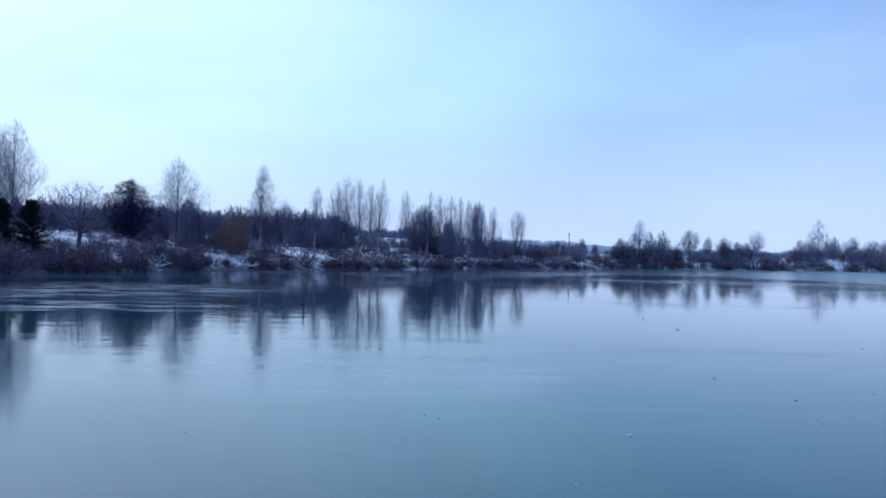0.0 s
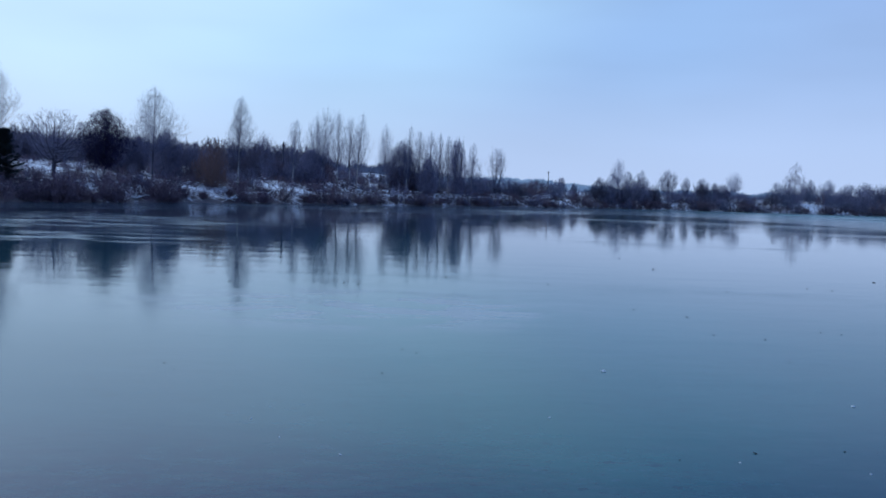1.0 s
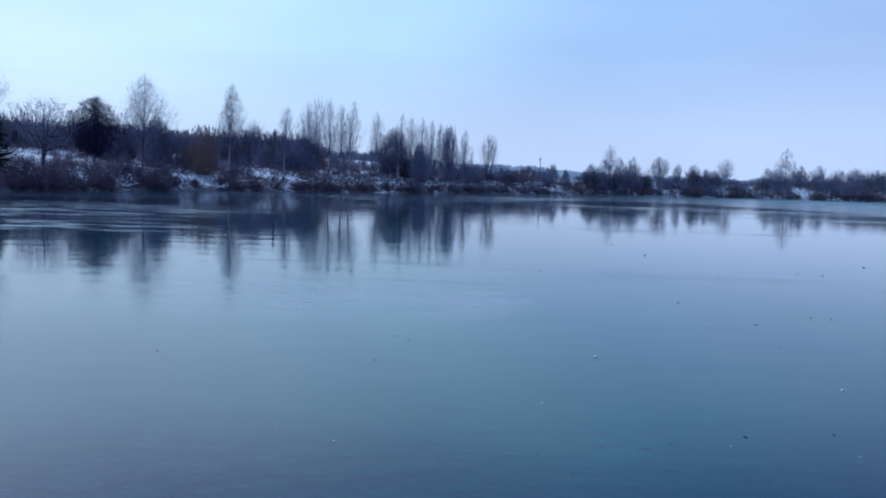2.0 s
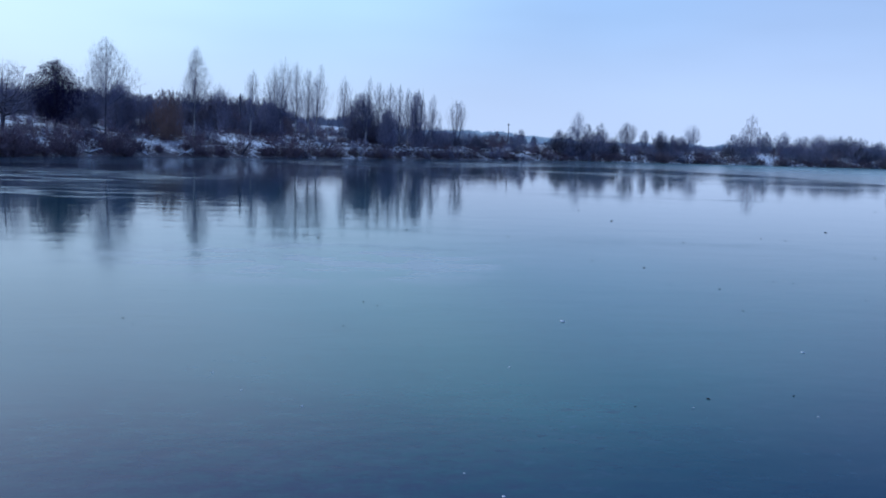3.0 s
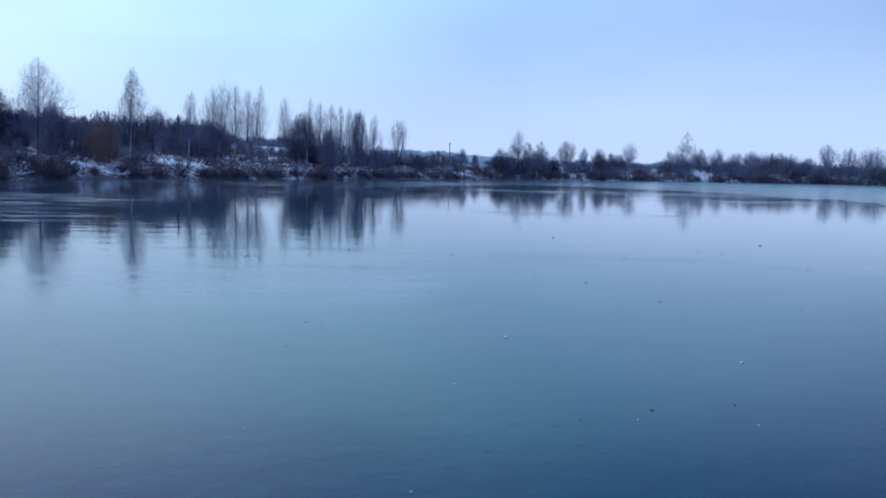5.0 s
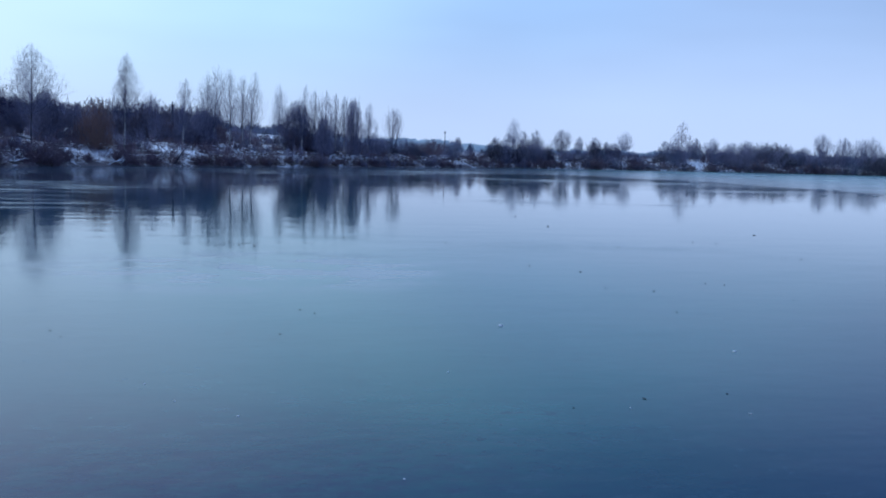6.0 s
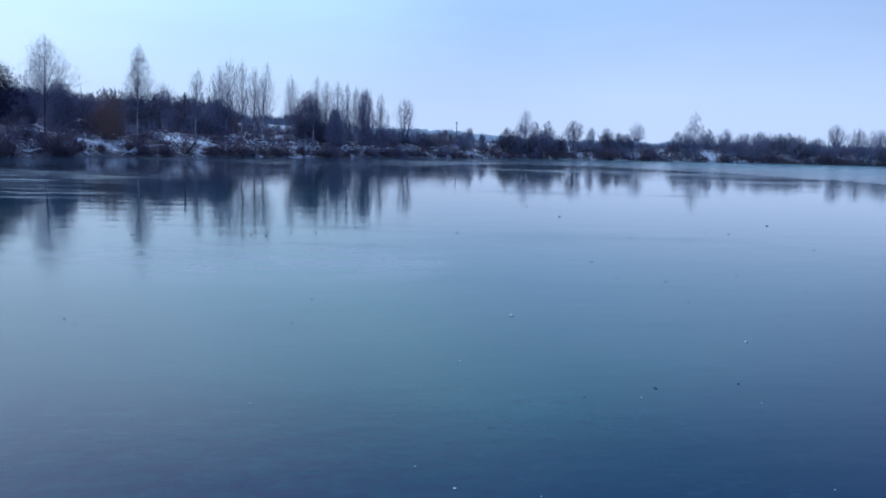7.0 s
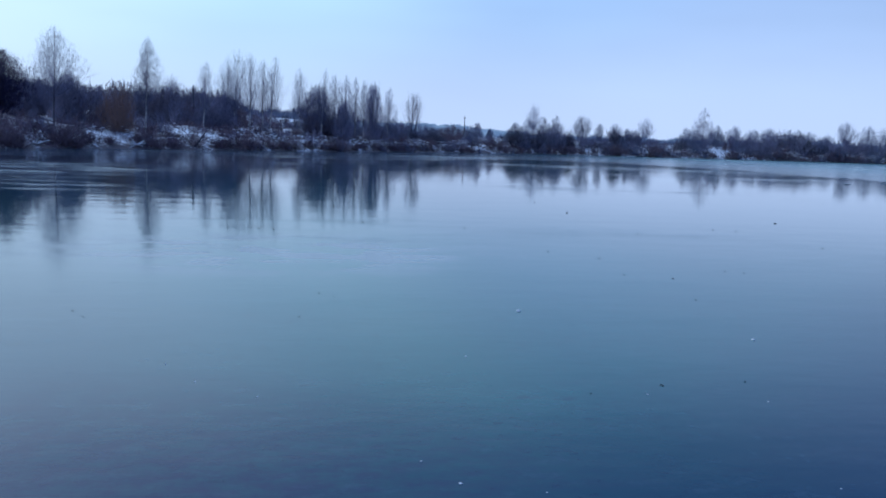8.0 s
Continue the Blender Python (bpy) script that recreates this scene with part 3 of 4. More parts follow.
def shrub(seed, height, width, stems=20, n2=6, n3=6, twig=0.008, spread=42):
    """Many stems from one stool, each with side twigs."""
    rng = np.random.default_rng(seed)
    wood, crown = Geo(), Geo()
    az = rng.uniform(0, 2 * math.pi, stems)
    ang = np.radians(np.abs(rng.normal(0, spread * 0.6, stems)))
    p = np.stack([np.cos(az), np.sin(az), np.zeros(stems)], -1) * rng.uniform(0, 0.22, (stems, 1)) * width
    p[:, 2] = -0.15
    d = np.stack([np.cos(az) * np.sin(ang), np.sin(az) * np.sin(ang), np.cos(ang)], -1)
    ln = height * rng.uniform(0.55, 1.0, stems) * (1 - 0.25 * np.sin(ang))
    pts = grow(rng, p, d, ln, 3, 0.15, 0.09)
    tubes(wood, pts, taper(stems, 3, np.full(stems, height * 0.006 + 0.006), 0.3), 3)
    i = np.repeat(np.arange(stems), n2)
    t = rng.uniform(0.10, 1.0, len(i))
    q, d = along(pts, i, t)
    l2 = ln[i] * (0.46 - 0.2 * t) * rng.uniform(0.6, 1.2, len(i))
    subs = grow(rng, q, fork(rng, d, np.radians(rng.normal(38, 10, len(i)))), l2, 1, 0.1, 0.12)
    tubes(crown, subs, taper(len(i), 1, np.full(len(i), twig * 1.3), 0.5), 3)
    j = np.repeat(np.arange(len(i)), n3)
    q, d = along(subs, j, rng.uniform(0.05, 1.0, len(j)))
    d = fork(rng, d, np.radians(rng.normal(38, 12, len(j))))
    spikes(crown, q, d, rng.uniform(0.12, 0.4, len(j)) * (0.55 + height / 6), np.full(len(j), twig))
    return wood, crown


def conifer(seed, height, width, whorls=17, boughs=10, needles=56, base=0.06):
    rng = np.random.default_rng(seed)
    wood, crown = Geo(), Geo()
    stem = grow(rng, np.array([[0, 0, -0.2]]), np.array([[0, 0, 1.0]]), np.array([height + 0.2]), 8, 0.2, 0.01)
    tubes(wood, stem, taper(1, 8, np.array([height * 0.014]), 0.08), 7)
    n = whorls * boughs
    v = np.clip(np.repeat(np.linspace(0, 0.97, whorls), boughs) + rng.normal(0, 0.03, n), 0, 0.985)
    p, _ = along(stem, np.zeros(n, int), base + (1 - base) * v)
    az = rng.uniform(0, 2 * math.pi, n)
    d = np.stack([np.cos(az), np.sin(az), 0.10 + 0.6 * v], -1)
    ln = width / 2 * (1.03 - v) ** 0.5 * rng.uniform(0.55, 1.15, n)
    pts = grow(rng, p, unit(d), ln, 3, -0.05, 0.09)
    tubes(crown, pts, taper(n, 3, np.full(n, 0.018), 0.3), 3)
    j = np.repeat(np.arange(n), needles)
    q, d = along(pts, j, rng.uniform(0.08, 1.0, len(j)))
    d = unit(fork(rng, d, np.radians(rng.normal(50, 18, len(j)))) + np.array([0, 0, -0.1]))
    spikes(crown, q, d, rng.uniform(0.14, 0.34, len(j)), np.full(len(j), 0.022))
    return wood, crown


# ---------------------------------------------------------------- lake and land
SHORE = [(-28.9, 34.5), (-29.0, 50.2), (-27.2, 62.3), (-22.4, 73.7), (-16.7, 82.3), (-9.7, 92.5), (0.0, 102.0), (9.5, 113.6),
         (17.3, 122.8), (25.2, 129.6), (37.9, 136.8), (51.3, 141.0), (64.3, 144.3), (88.6, 147.4), (109.6, 140.3), (125.0, 110.0),
         (118.0, 62.0), (85.0, 20.0), (40.0, 1.0), (12.0, 0.5), (0.0, 0.6), (-12.0, -0.6), (-26.0, 4.0), (-31.0, 19.0)]
CENTRE = np.array([30.0, 70.0])


def smooth_loop(points, per):
    p = np.array(points)
    out = []
    for i in range(len(p)):
        a, b, c, d = (p[(i + k) % len(p)] for k in (-1, 0, 1, 2))
        for t in np.linspace(0, 1, per, endpoint=False):
            out.append(0.5 * (2 * b + (c - a) * t + (2 * a - 5 * b + 4 * c - d) * t * t + (3 * b - a - 3 * c + d) * t ** 3))
    return np.array(out)


LOOP = smooth_loop(SHORE, 18)
LOOP_ANGLE = np.arctan2(*(LOOP - CENTRE).T[::-1])
LOOP_RADIUS = np.linalg.norm(LOOP - CENTRE, axis=1)
ORDER = np.argsort(LOOP_ANGLE)
LOOP_ANGLE, LOOP_RADIUS = LOOP_ANGLE[ORDER], LOOP_RADIUS[ORDER]


def shore_radius(a):
    return np.interp(a, LOOP_ANGLE, LOOP_RADIUS, period=2 * math.pi)


def bank_gap(x, y):
    """Metres from the waterline outwards, counted along the ray from the lake's middle."""
    dx, dy = x - CENTRE[0], y - CENTRE[1]
    return np.hypot(dx, dy) - shore_radius(np.arctan2(dy, dx))


def step(v, a, b):
    t = np.clip((v - a) / (b - a), 0, 1)
    return t * t * (3 - 2 * t)


def ground_z(x, y):
    s = bank_gap(x, y)
    near = step(y, 20, 5)
    west = step(x, 4, -12) * (1 - near)
    open_field = 0.25 + 0.75 * step(x - 0.12 * y, 90.0, 0.0)
    z = np.interp(s, [-4, -1, 0, 0.5, 1.5, 4, 8, 14, 30, 60, 120, 300, 700, 1500, 4000],
                  [-1.2, -0.5, -0.05, 0.18, 0.55, 1.1, 1.6, 2.0, 2.2, 2.3, 2.4, 2.6, 3, 3, 3])
    z += open_field * np.interp(s, [100, 300, 700, 1500, 4000], [0, 1.4, 9, 27, 57])
    z += west * np.interp(s, [0, 8, 20, 45, 90, 200], [0, 0.15, 0.7, 1.9, 3.2, 4.0])
    z *= 1 - near * 0.9 * step(s, 40, 5)
    bump = 0.22 * np.sin(x * 0.61 + 1.3 * np.sin(y * 0.23)) * np.sin(y * 0.47 + x * 0.11) + 0.10 * np.sin(x * 1.7 + y * 0.9) * np.sin(y * 1.9 - x * 0.6)
    far = 4.0 * open_field * np.sin(x * 0.0041 + 0.6) * np.sin(y * 0.0033 + x * 0.001) * step(s, 250, 900)
    return z + bump * step(s, 0.6, 6) * (1 - near * 0.8) + far


def build_land():
    n = 720
    a = np.linspace(-math.pi, math.pi, n, endpoint=False)
    rings = [-3, -1, -0.3, 0, 0.3, 0.7, 1.2, 1.8, 2.6, 3.5, 4.6, 6, 7.5, 9.5, 12, 15, 18.5, 22.5, 27, 32, 38, 45, 54, 65, 80, 100, 130, 180, 260, 380, 560, 800, 1100, 1600, 2400, 4500]
    rad = shore_radius(a)
    jag = 0.35 * np.sin(a * 97) * np.sin(a * 41) + 0.25 * np.sin(a * 173 + 1)
    v = []
    for s in rings:
        r = rad + s + jag * math.exp(-abs(s) / 4.0)
        x, y = CENTRE[0] + r * np.cos(a), CENTRE[1] + r * np.sin(a)
        v.append(np.stack([x, y, ground_z(x, y)], -1))
    geo = Geo()
    k = len(rings)
    i, j = np.meshgrid(np.arange(k - 1), np.arange(n), indexing="ij")
    j2 = (j + 1) % n
    geo.add(np.concatenate(v), np.stack([i * n + j, (i + 1) * n + j, (i + 1) * n + j2, i * n + j2], -1).reshape(-1, 4))
    ob = new("ground", geo.mesh("ground", MAT["ground"], True))
    tagged(ob, "patchy thin snow over brown grass on the lake bank", "ground", kind="structure")
    ice = Geo()
    r = rad + 2.0
    x, y = CENTRE[0] + r * np.cos(a), CENTRE[1] + r * np.sin(a)
    ice.add(np.concatenate([np.stack([x, y, np.zeros(n)], -1), [[*CENTRE, 0.0]]]),
            np.stack([np.arange(n), (np.arange(n) + 1) % n, np.full(n, n)], -1))
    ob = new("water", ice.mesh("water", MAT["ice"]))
    tagged(ob, "frozen lake with smooth wet reflecting blue ice", "lake ice", kind="structure")


build_land()


def stand(x, y):
    return (x, y, float(ground_z(np.array([x]), np.array([y]))[0]))


# ---------------------------------------------------------------- trees of the banks
BIRCH = "tall bare birch with pale bark on the snowy bank"
SLIM = "slender bare young birch in a bank grove"
ROUND = "bare rounded deciduous tree behind the bank shrubs"
BUSH = "dense dark leafless bush on the snowy bank"
# kind, east, north, top height, crown width, lean
WEST_BANK = [
    ("birch", -31.8, 65.2, 11.5, 4.3, 0.28),
    ("birch", -32.9, 65.5, 11.0, 3.6, 0.00),
    ("spruce", -30.9, 66.3, 5.1, 2.5, 0.00),
    ("spruce", -32.3, 64.6, 5.1, 2.6, 0.00),
    ("orchard", -31.6, 76.9, 7.8, 6.6, -0.20),
    ("oak", -28.5, 80.5, 8.1, 5.0, 0.00),
    ("sapling", -29.0, 76.6, 4.7, 1.2, 0.00),
    ("sapling", -29.0, 73.1, 4.2, 1.0, 0.00),
    ("dark_birch", -24.8, 82.4, 10.6, 5.6, 0.11),
    ("bush", -24.9, 87.5, 7.0, 3.4, 0.00),
    ("bush", -29.8, 90.2, 6.6, 5.0, 0.00),
    ("round", -23.0, 89.5, 5.9, 3.6, 0.00),
    ("birch", -18.2, 88.1, 10.6, 3.2, 0.29),
    ("willow", -20.2, 86.0, 6.3, 4.0, 0.00),
    ("round", -20.5, 114.7, 8.8, 4.2, 0.00),
    ("round", -25.8, 108.9, 6.9, 3.4, 0.00),
    ("snag", -17.0, 108.6, 7.2, 0.4, 0.00),
    ("slim", -14.6, 100.5, 9.5, 1.4, 0.32),
]
GROVE = [
    ("bush", -13.1, 105.2, 6.5, 3.6, 0.00),
    ("bush", -15.2, 104.4, 4.7, 3.6, 0.00),
    ("slim", -11.9, 105.3, 11.5, 2.5, 0.55),
    ("slim", -12.9, 107.2, 10.8, 2.2, 0.20),
    ("slim", -10.3, 107.5, 11.3, 2.0, 0.14),
    ("slim", -9.0, 109.6, 10.7, 1.6, 0.07),
    ("slim", -8.2, 110.9, 11.3, 1.9, 0.70),
    ("slim", -4.9, 116.3, 10.5, 2.1, 0.07),
    ("bush", -2.6, 112.6, 8.2, 5.4, 0.00),
    ("slim", -2.0, 109.7, 9.9, 1.7, 0.42),
    ("slim", -0.5, 113.6, 9.7, 1.6, 0.05),
    ("slim", 0.9, 113.5, 9.5, 1.7, 0.00),
    ("column", 0.7, 109.7, 6.2, 2.8, 0.00),
    ("slim", 2.2, 117.4, 9.6, 1.5, 0.07),
    ("slim", 3.3, 115.7, 9.1, 1.5, 0.07),
    ("column", 4.4, 113.5, 8.9, 2.7, 0.00),
    ("slim", 6.6, 119.7, 8.6, 1.7, 0.12),
    ("flame", 10.2, 123.8, 8.4, 3.0, 0.35),
]
FAR_BANK = [
    ("round", 21.3, 136.4, 4.7, 2.3, 0.00),
    ("round", 25.8, 151.2, 4.0, 1.3, 0.00),
    ("round", 27.2, 136.0, 5.0, 2.7, 0.00),
    ("round", 30.2, 140.8, 5.8, 2.8, 0.00),
    ("faint", 37.7, 170.9, 9.6, 2.6, 0.00),
    ("round", 33.3, 143.9, 6.2, 3.2, 0.00),
    ("round", 35.9, 145.6, 6.5, 3.2, 0.00),
    ("globe", 40.0, 144.5, 6.7, 3.8, 0.00),
    ("faint", 42.8, 143.7, 5.5, 1.5, 0.00),
    ("globe", 46.4, 146.6, 5.5, 3.5, 0.00),
    ("round", 49.0, 148.1, 4.9, 2.0, 0.00),
    ("round", 50.3, 147.6, 4.8, 3.3, 0.00),
    ("faint", 55.0, 155.7, 7.1, 2.9, 0.00),
    ("round", 59.5, 148.5, 5.4, 2.6, 0.00),
    ("pointed", 63.6, 151.0, 9.0, 5.4, 0.15),
    ("round", 66.8, 151.9, 6.1, 3.2, 0.00),
]
EAST_BANK = [
    ("round", 76.9, 166.9, 6.6, 4.1, 0.00),
    ("round", 73.0, 168.0, 5.8, 4.2, 0.00),
    ("round", 80.6, 166.4, 5.9, 4.6, 0.00),
    ("globe", 82.0, 163.0, 6.2, 4.4, 0.00),
    ("round", 82.9, 157.0, 5.0, 4.0, 0.00),
    ("round", 88.0, 159.5, 5.7, 5.2, 0.00),
    ("round", 89.8, 156.0, 5.1, 3.8, 0.00),
    ("globe", 98.5, 164.5, 8.0, 4.3, 0.00),
    ("round", 99.6, 158.6, 7.2, 4.8, 0.00),
    ("round", 101.5, 153.0, 7.3, 5.0, 0.00),
    ("round", 70.5, 171.0, 5.9, 4.4, 0.00),
    ("round", 92.0, 174.0, 6.2, 5.2, 0.00),
    ("round", 108.0, 166.0, 7.4, 6.0, 0.00),
    ("round", 112.0, 158.0, 7.6, 5.5, 0.00),
]


def dead_snag(at, h):
    """A broken-off dead trunk with two stubs."""
    root = new("dead_snag")
    root.matrix_world = Matrix.Translation(at)
    post = Geo()
    tubes(post, np.array([[[0, 0, -0.3], [0.05, 0, h * 0.45], [0.02, 0.03, h * 0.9], [0.06, 0.03, h]]]), np.array([[0.16, 0.13, 0.11, 0.03]]), 7)
    trunk = limb_part("trunk", post, "dark_bark", root)
    for lift, way in ((0.72, -0.5), (0.84, 0.42)):
        stub = Geo()
        tubes(stub, np.array([[[0.03, 0, h * lift], [way * 0.6, 0.1, h * lift + 0.35], [way, 0.1, h * lift + 0.8]]]), np.array([[0.06, 0.045, 0.012]]), 5)
        limb_part("limb", stub, "dark_bark", trunk)
    return tagged(root, "dark broken dead trunk above the thicket", "dead tree")


def plant_tree(seed, kind, x, y, top, width, lean):
    at = stand(x, y)
    h = max(top - at[2], 1.2)
    if kind in ("birch", "dark_birch"):
        wood, crown = crowned(seed, h, width, 0.36 if width > 2.5 else 0.40, EGG if width > 3.9 else SPIRE, 95 if width > 2.5 else 60, 11, 13, angle=30, droop=0.0, twig=0.0024, lean=lean, bold=9, thick=0.16, lump=0.27, heart=0.72, rise=0.22)
        bark = "dark_bark" if kind == "dark_birch" else "birch_bark"
        label = "tall bare birch with a dark trunk and broad crown" if kind == "dark_birch" else BIRCH
        return plant("birch", wood, bark, crown, "birch_twig", ("trunk", "crown"), at, label, "birch", "birches on the bank")
    if kind == "slim":
        wood, crown = crowned(seed, h, width * 1.75, 0.26, (POPLAR, SPIRE, EGG)[seed % 3], 54, 11, 11, angle=18, droop=-0.4, twig=0.0024, lean=lean, bold=4, lump=0.38, heart=0.8, rise=0.34)
        return plant("birch", wood, "birch_bark", crown, "birch_twig", ("trunk", "crown"), at, SLIM, "birch", "young birches in groves")
    if kind == "faint":
        wood, crown = crowned(seed, h, width * 1.25, 0.34, POPLAR, 50, 8, 9, angle=22, droop=-0.5, twig=0.0034, lean=lean, rise=0.4)
        return plant("birch", wood, "hazed_twig", crown, "hazed_twig", ("trunk", "crown"), at, "thin haze-coloured birch rising behind the far bank", "birch", "birches behind the far bank")
    if kind == "sapling":
        wood, crown = crowned(seed, h, width, 0.25, SPIRE, 18, 5, 6, angle=34, droop=0.0, twig=0.004)
        return plant("sapling", wood, "dark_bark", crown, "twig", ("trunk", "crown"), at, "thin bare dark sapling on the snowy bank", "sapling")
    if kind == "spruce":
        wood, crown = conifer(seed, h, width * 1.25)
        return plant("spruce", wood, "dark_bark", crown, "needle", ("trunk", "needle_crown"), at, "dark green young spruce below the birches", "spruce", "young spruces")
    if kind == "orchard":
        wood, crown = crowned(seed, h, width, 0.28, FAN, 64, 9, 10, angle=54, droop=-0.3, twig=0.0042, radius=h * 0.026, stems=2, lump=0.26, thick=0.34, bold=20, splay=0.34, sag=0.17)
        return plant("orchard_tree", wood, "dark_bark", crown, "twig", ("trunk", "crown"), at, "bare old fruit tree with forked bole and spreading boughs", "fruit tree")
    if kind == "oak":
        wood, crown = crowned(seed, h, width, 0.18, GLOBE, 60, 8, 9, angle=40, droop=-0.5, rise=0.3, twig=0.0055, radius=h * 0.017, bold=8)
        withered_leaves(seed, crown, h * 0.99, width * 0.98, 0.15, GLOBE, 30000)
        return plant("oak", wood, "dark_bark", crown, "leaf", ("trunk", "crown"), at, "round young oak still holding withered brown leaves", "oak")
    if kind == "pointed":
        wood, crown = crowned(seed, h, width, 0.10, SPIRE, 80, 8, 9, angle=40, droop=0.0, twig=0.0048, lean=lean, bold=6)
        return plant("bare_tree", wood, "dark_bark", crown, "twig", ("trunk", "crown"), at, "bare tree with a pointed crown beside a snowy clearing", "tree", "bare trees along the far bank")
    if kind == "willow":
        wood, crown = crowned(seed, h, width, 0.0, DOME, 84, 8, 9, angle=26, droop=-0.4, rise=0.3, twig=0.006, stems=7, splay=0.8)
        return plant("willow_bush", wood, "rust", crown, "rust", ("stock", "crown"), at, "rusty brown leafless willow bush by the shore", "willow bush")
    if kind == "flame":
        wood, crown = crowned(seed, h, width, 0.08, FLAME, 54, 8, 9, angle=20, droop=-0.5, twig=0.0038, stems=5, lean=lean, splay=0.6, rise=0.4, lump=0.4, heart=0.8)
        return plant("bare_tree", wood, "dark_bark", crown, "twig", ("trunk", "crown"), at, "bare vase-shaped tree alone beside the grove", "tree", "bare trees along the far bank")
    if kind == "column":
        wood, crown = crowned(seed, h, width, 0.02, COLUMN, 105, 10, 10, angle=18, droop=-0.5, rise=0.4, twig=0.0085, stems=6, splay=0.55, lump=0.2)
        return plant("bush", wood, "dark_bark", crown, "twig", ("stock", "crown"), at, "dense dark columnar clump of upright bare stems", "bush", "dark bushes on the bank")
    if kind == "bush":
        wood, crown = crowned(seed, h, width, 0.0, DOME, 140, 10, 10, angle=26, droop=-0.5, rise=0.34, twig=0.0100, stems=7, splay=0.7, lump=0.22)
        return plant("bush", wood, "dark_bark", crown, "twig", ("stock", "crown"), at, BUSH, "bush", "dark bushes on the bank")
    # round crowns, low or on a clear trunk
    # eastern trees: lighter trunks and haze-tinted crowns stand for distance haze
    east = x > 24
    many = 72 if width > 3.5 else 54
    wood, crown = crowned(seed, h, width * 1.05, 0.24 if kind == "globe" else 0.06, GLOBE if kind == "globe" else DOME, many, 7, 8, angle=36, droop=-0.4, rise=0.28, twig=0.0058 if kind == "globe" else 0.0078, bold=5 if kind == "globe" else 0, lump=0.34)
    return plant("bare_tree", wood, "twig" if east else "dark_bark", crown, "hazed_twig" if east else "twig", ("trunk", "crown"), at, ROUND, "tree", "bare trees along the far bank")


for n, row in enumerate(WEST_BANK + GROVE + FAR_BANK + EAST_BANK):
    if row[0] == "snag":
        dead_snag(stand(row[1], row[2]), row[3] - stand(row[1], row[2])[2])
    else:
        plant_tree(100 + n, *row)

# ---------------------------------------------------------------- bushes, low shrubs and grass along the waterline
LINE = [(-40, 45), (-30, 58), (-23.6, 68), (-16.9, 77), (-11.5, 84), (-6, 93), (0, 102), (4.8, 114), (8, 124), (11, 132),
        (15.5, 142), (20, 150), (24, 158), (31, 172), (38, 178)]


BOUGHS = [(-23.2, 72.8), (-17.6, 81.7)]
# gaps in the shrubs where the snowy slope runs open to the ice: east, north, radius
GAPS = [(65.2, 146.8, 1.7), (64.6, 145.6, 1.4), (24.3, 134.5, 1.3), (-13.2, 90.0, 1.7), (-10.6, 93.6, 0.8), (-6.8, 98.0, 0.8)]


def in_patch(x, y):
    return any(math.hypot(x - a, y - b) < 1.3 for a, b in BOUGHS) or any(math.hypot(x - a, y - b) < r * 0.7 for a, b, r in PATCHES) or any(math.hypot(x - a, y - b) < r for a, b, r in GAPS)


def by_shore(bearing, s):
    """The place s metres behind the waterline, on that bearing from the viewpoint."""
    d = float(np.interp(bearing, [b for b, _ in LINE], [v for _, v in LINE])) + s
    return d * math.sin(radians(bearing)), d * math.cos(radians(bearing))


def scatter(kinds, used, k, x, y, size, rng):
    m = Matrix.Translation(stand(x, y)) @ Matrix.Rotation(rng.uniform(0, 6.28), 4, "Z") @ Matrix.Diagonal((size * rng.uniform(0.9, 1.25), size * rng.uniform(0.9, 1.25), size, 1))
    if k not in used:
        used.add(k)
        kinds[k].matrix_world = m
    else:
        made = copy_thing(kinds[k], m)
        made.matrix_world = m


def bank_shrubs():
    rng = random.Random(7)
    kinds = []
    for k in range(6):
        h = (0.8, 1.0, 1.3, 1.5, 1.0, 1.7)[k]
        wood, crown = shrub(500 + k, h, h * 1.5, 20, 6, 6, twig=0.010, spread=66)
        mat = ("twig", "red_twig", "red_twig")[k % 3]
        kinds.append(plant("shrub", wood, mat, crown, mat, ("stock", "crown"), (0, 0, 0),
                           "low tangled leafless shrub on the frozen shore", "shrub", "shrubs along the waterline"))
    used = set()
    placed = 0
    for n in range(400):
        b = -29.5 + 62.0 * (n + rng.random()) / 400
        s = rng.uniform(0.1, 1.7) if rng.random() < 0.75 else rng.uniform(3.0, 9)
        x, y = by_shore(b, s)
        clump = 0.5 + 0.3 * math.sin(b * 1.9 + 1.2 * math.sin(b * 0.7)) + 0.3 * math.sin(b * 4.3 + 2.0)
        if in_patch(x, y) or placed >= 290 or rng.random() > (0.45 + 0.8 * clump) * (1.0 if b > 8 else 0.84):
            continue
        placed += 1
        tall = 0.48 + (1.0 if b < -4 else 0.55 if b < 10 else 0.85) * max(clump, 0.0)
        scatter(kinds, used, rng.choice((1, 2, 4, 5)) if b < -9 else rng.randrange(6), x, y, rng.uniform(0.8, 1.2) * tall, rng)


bank_shrubs()

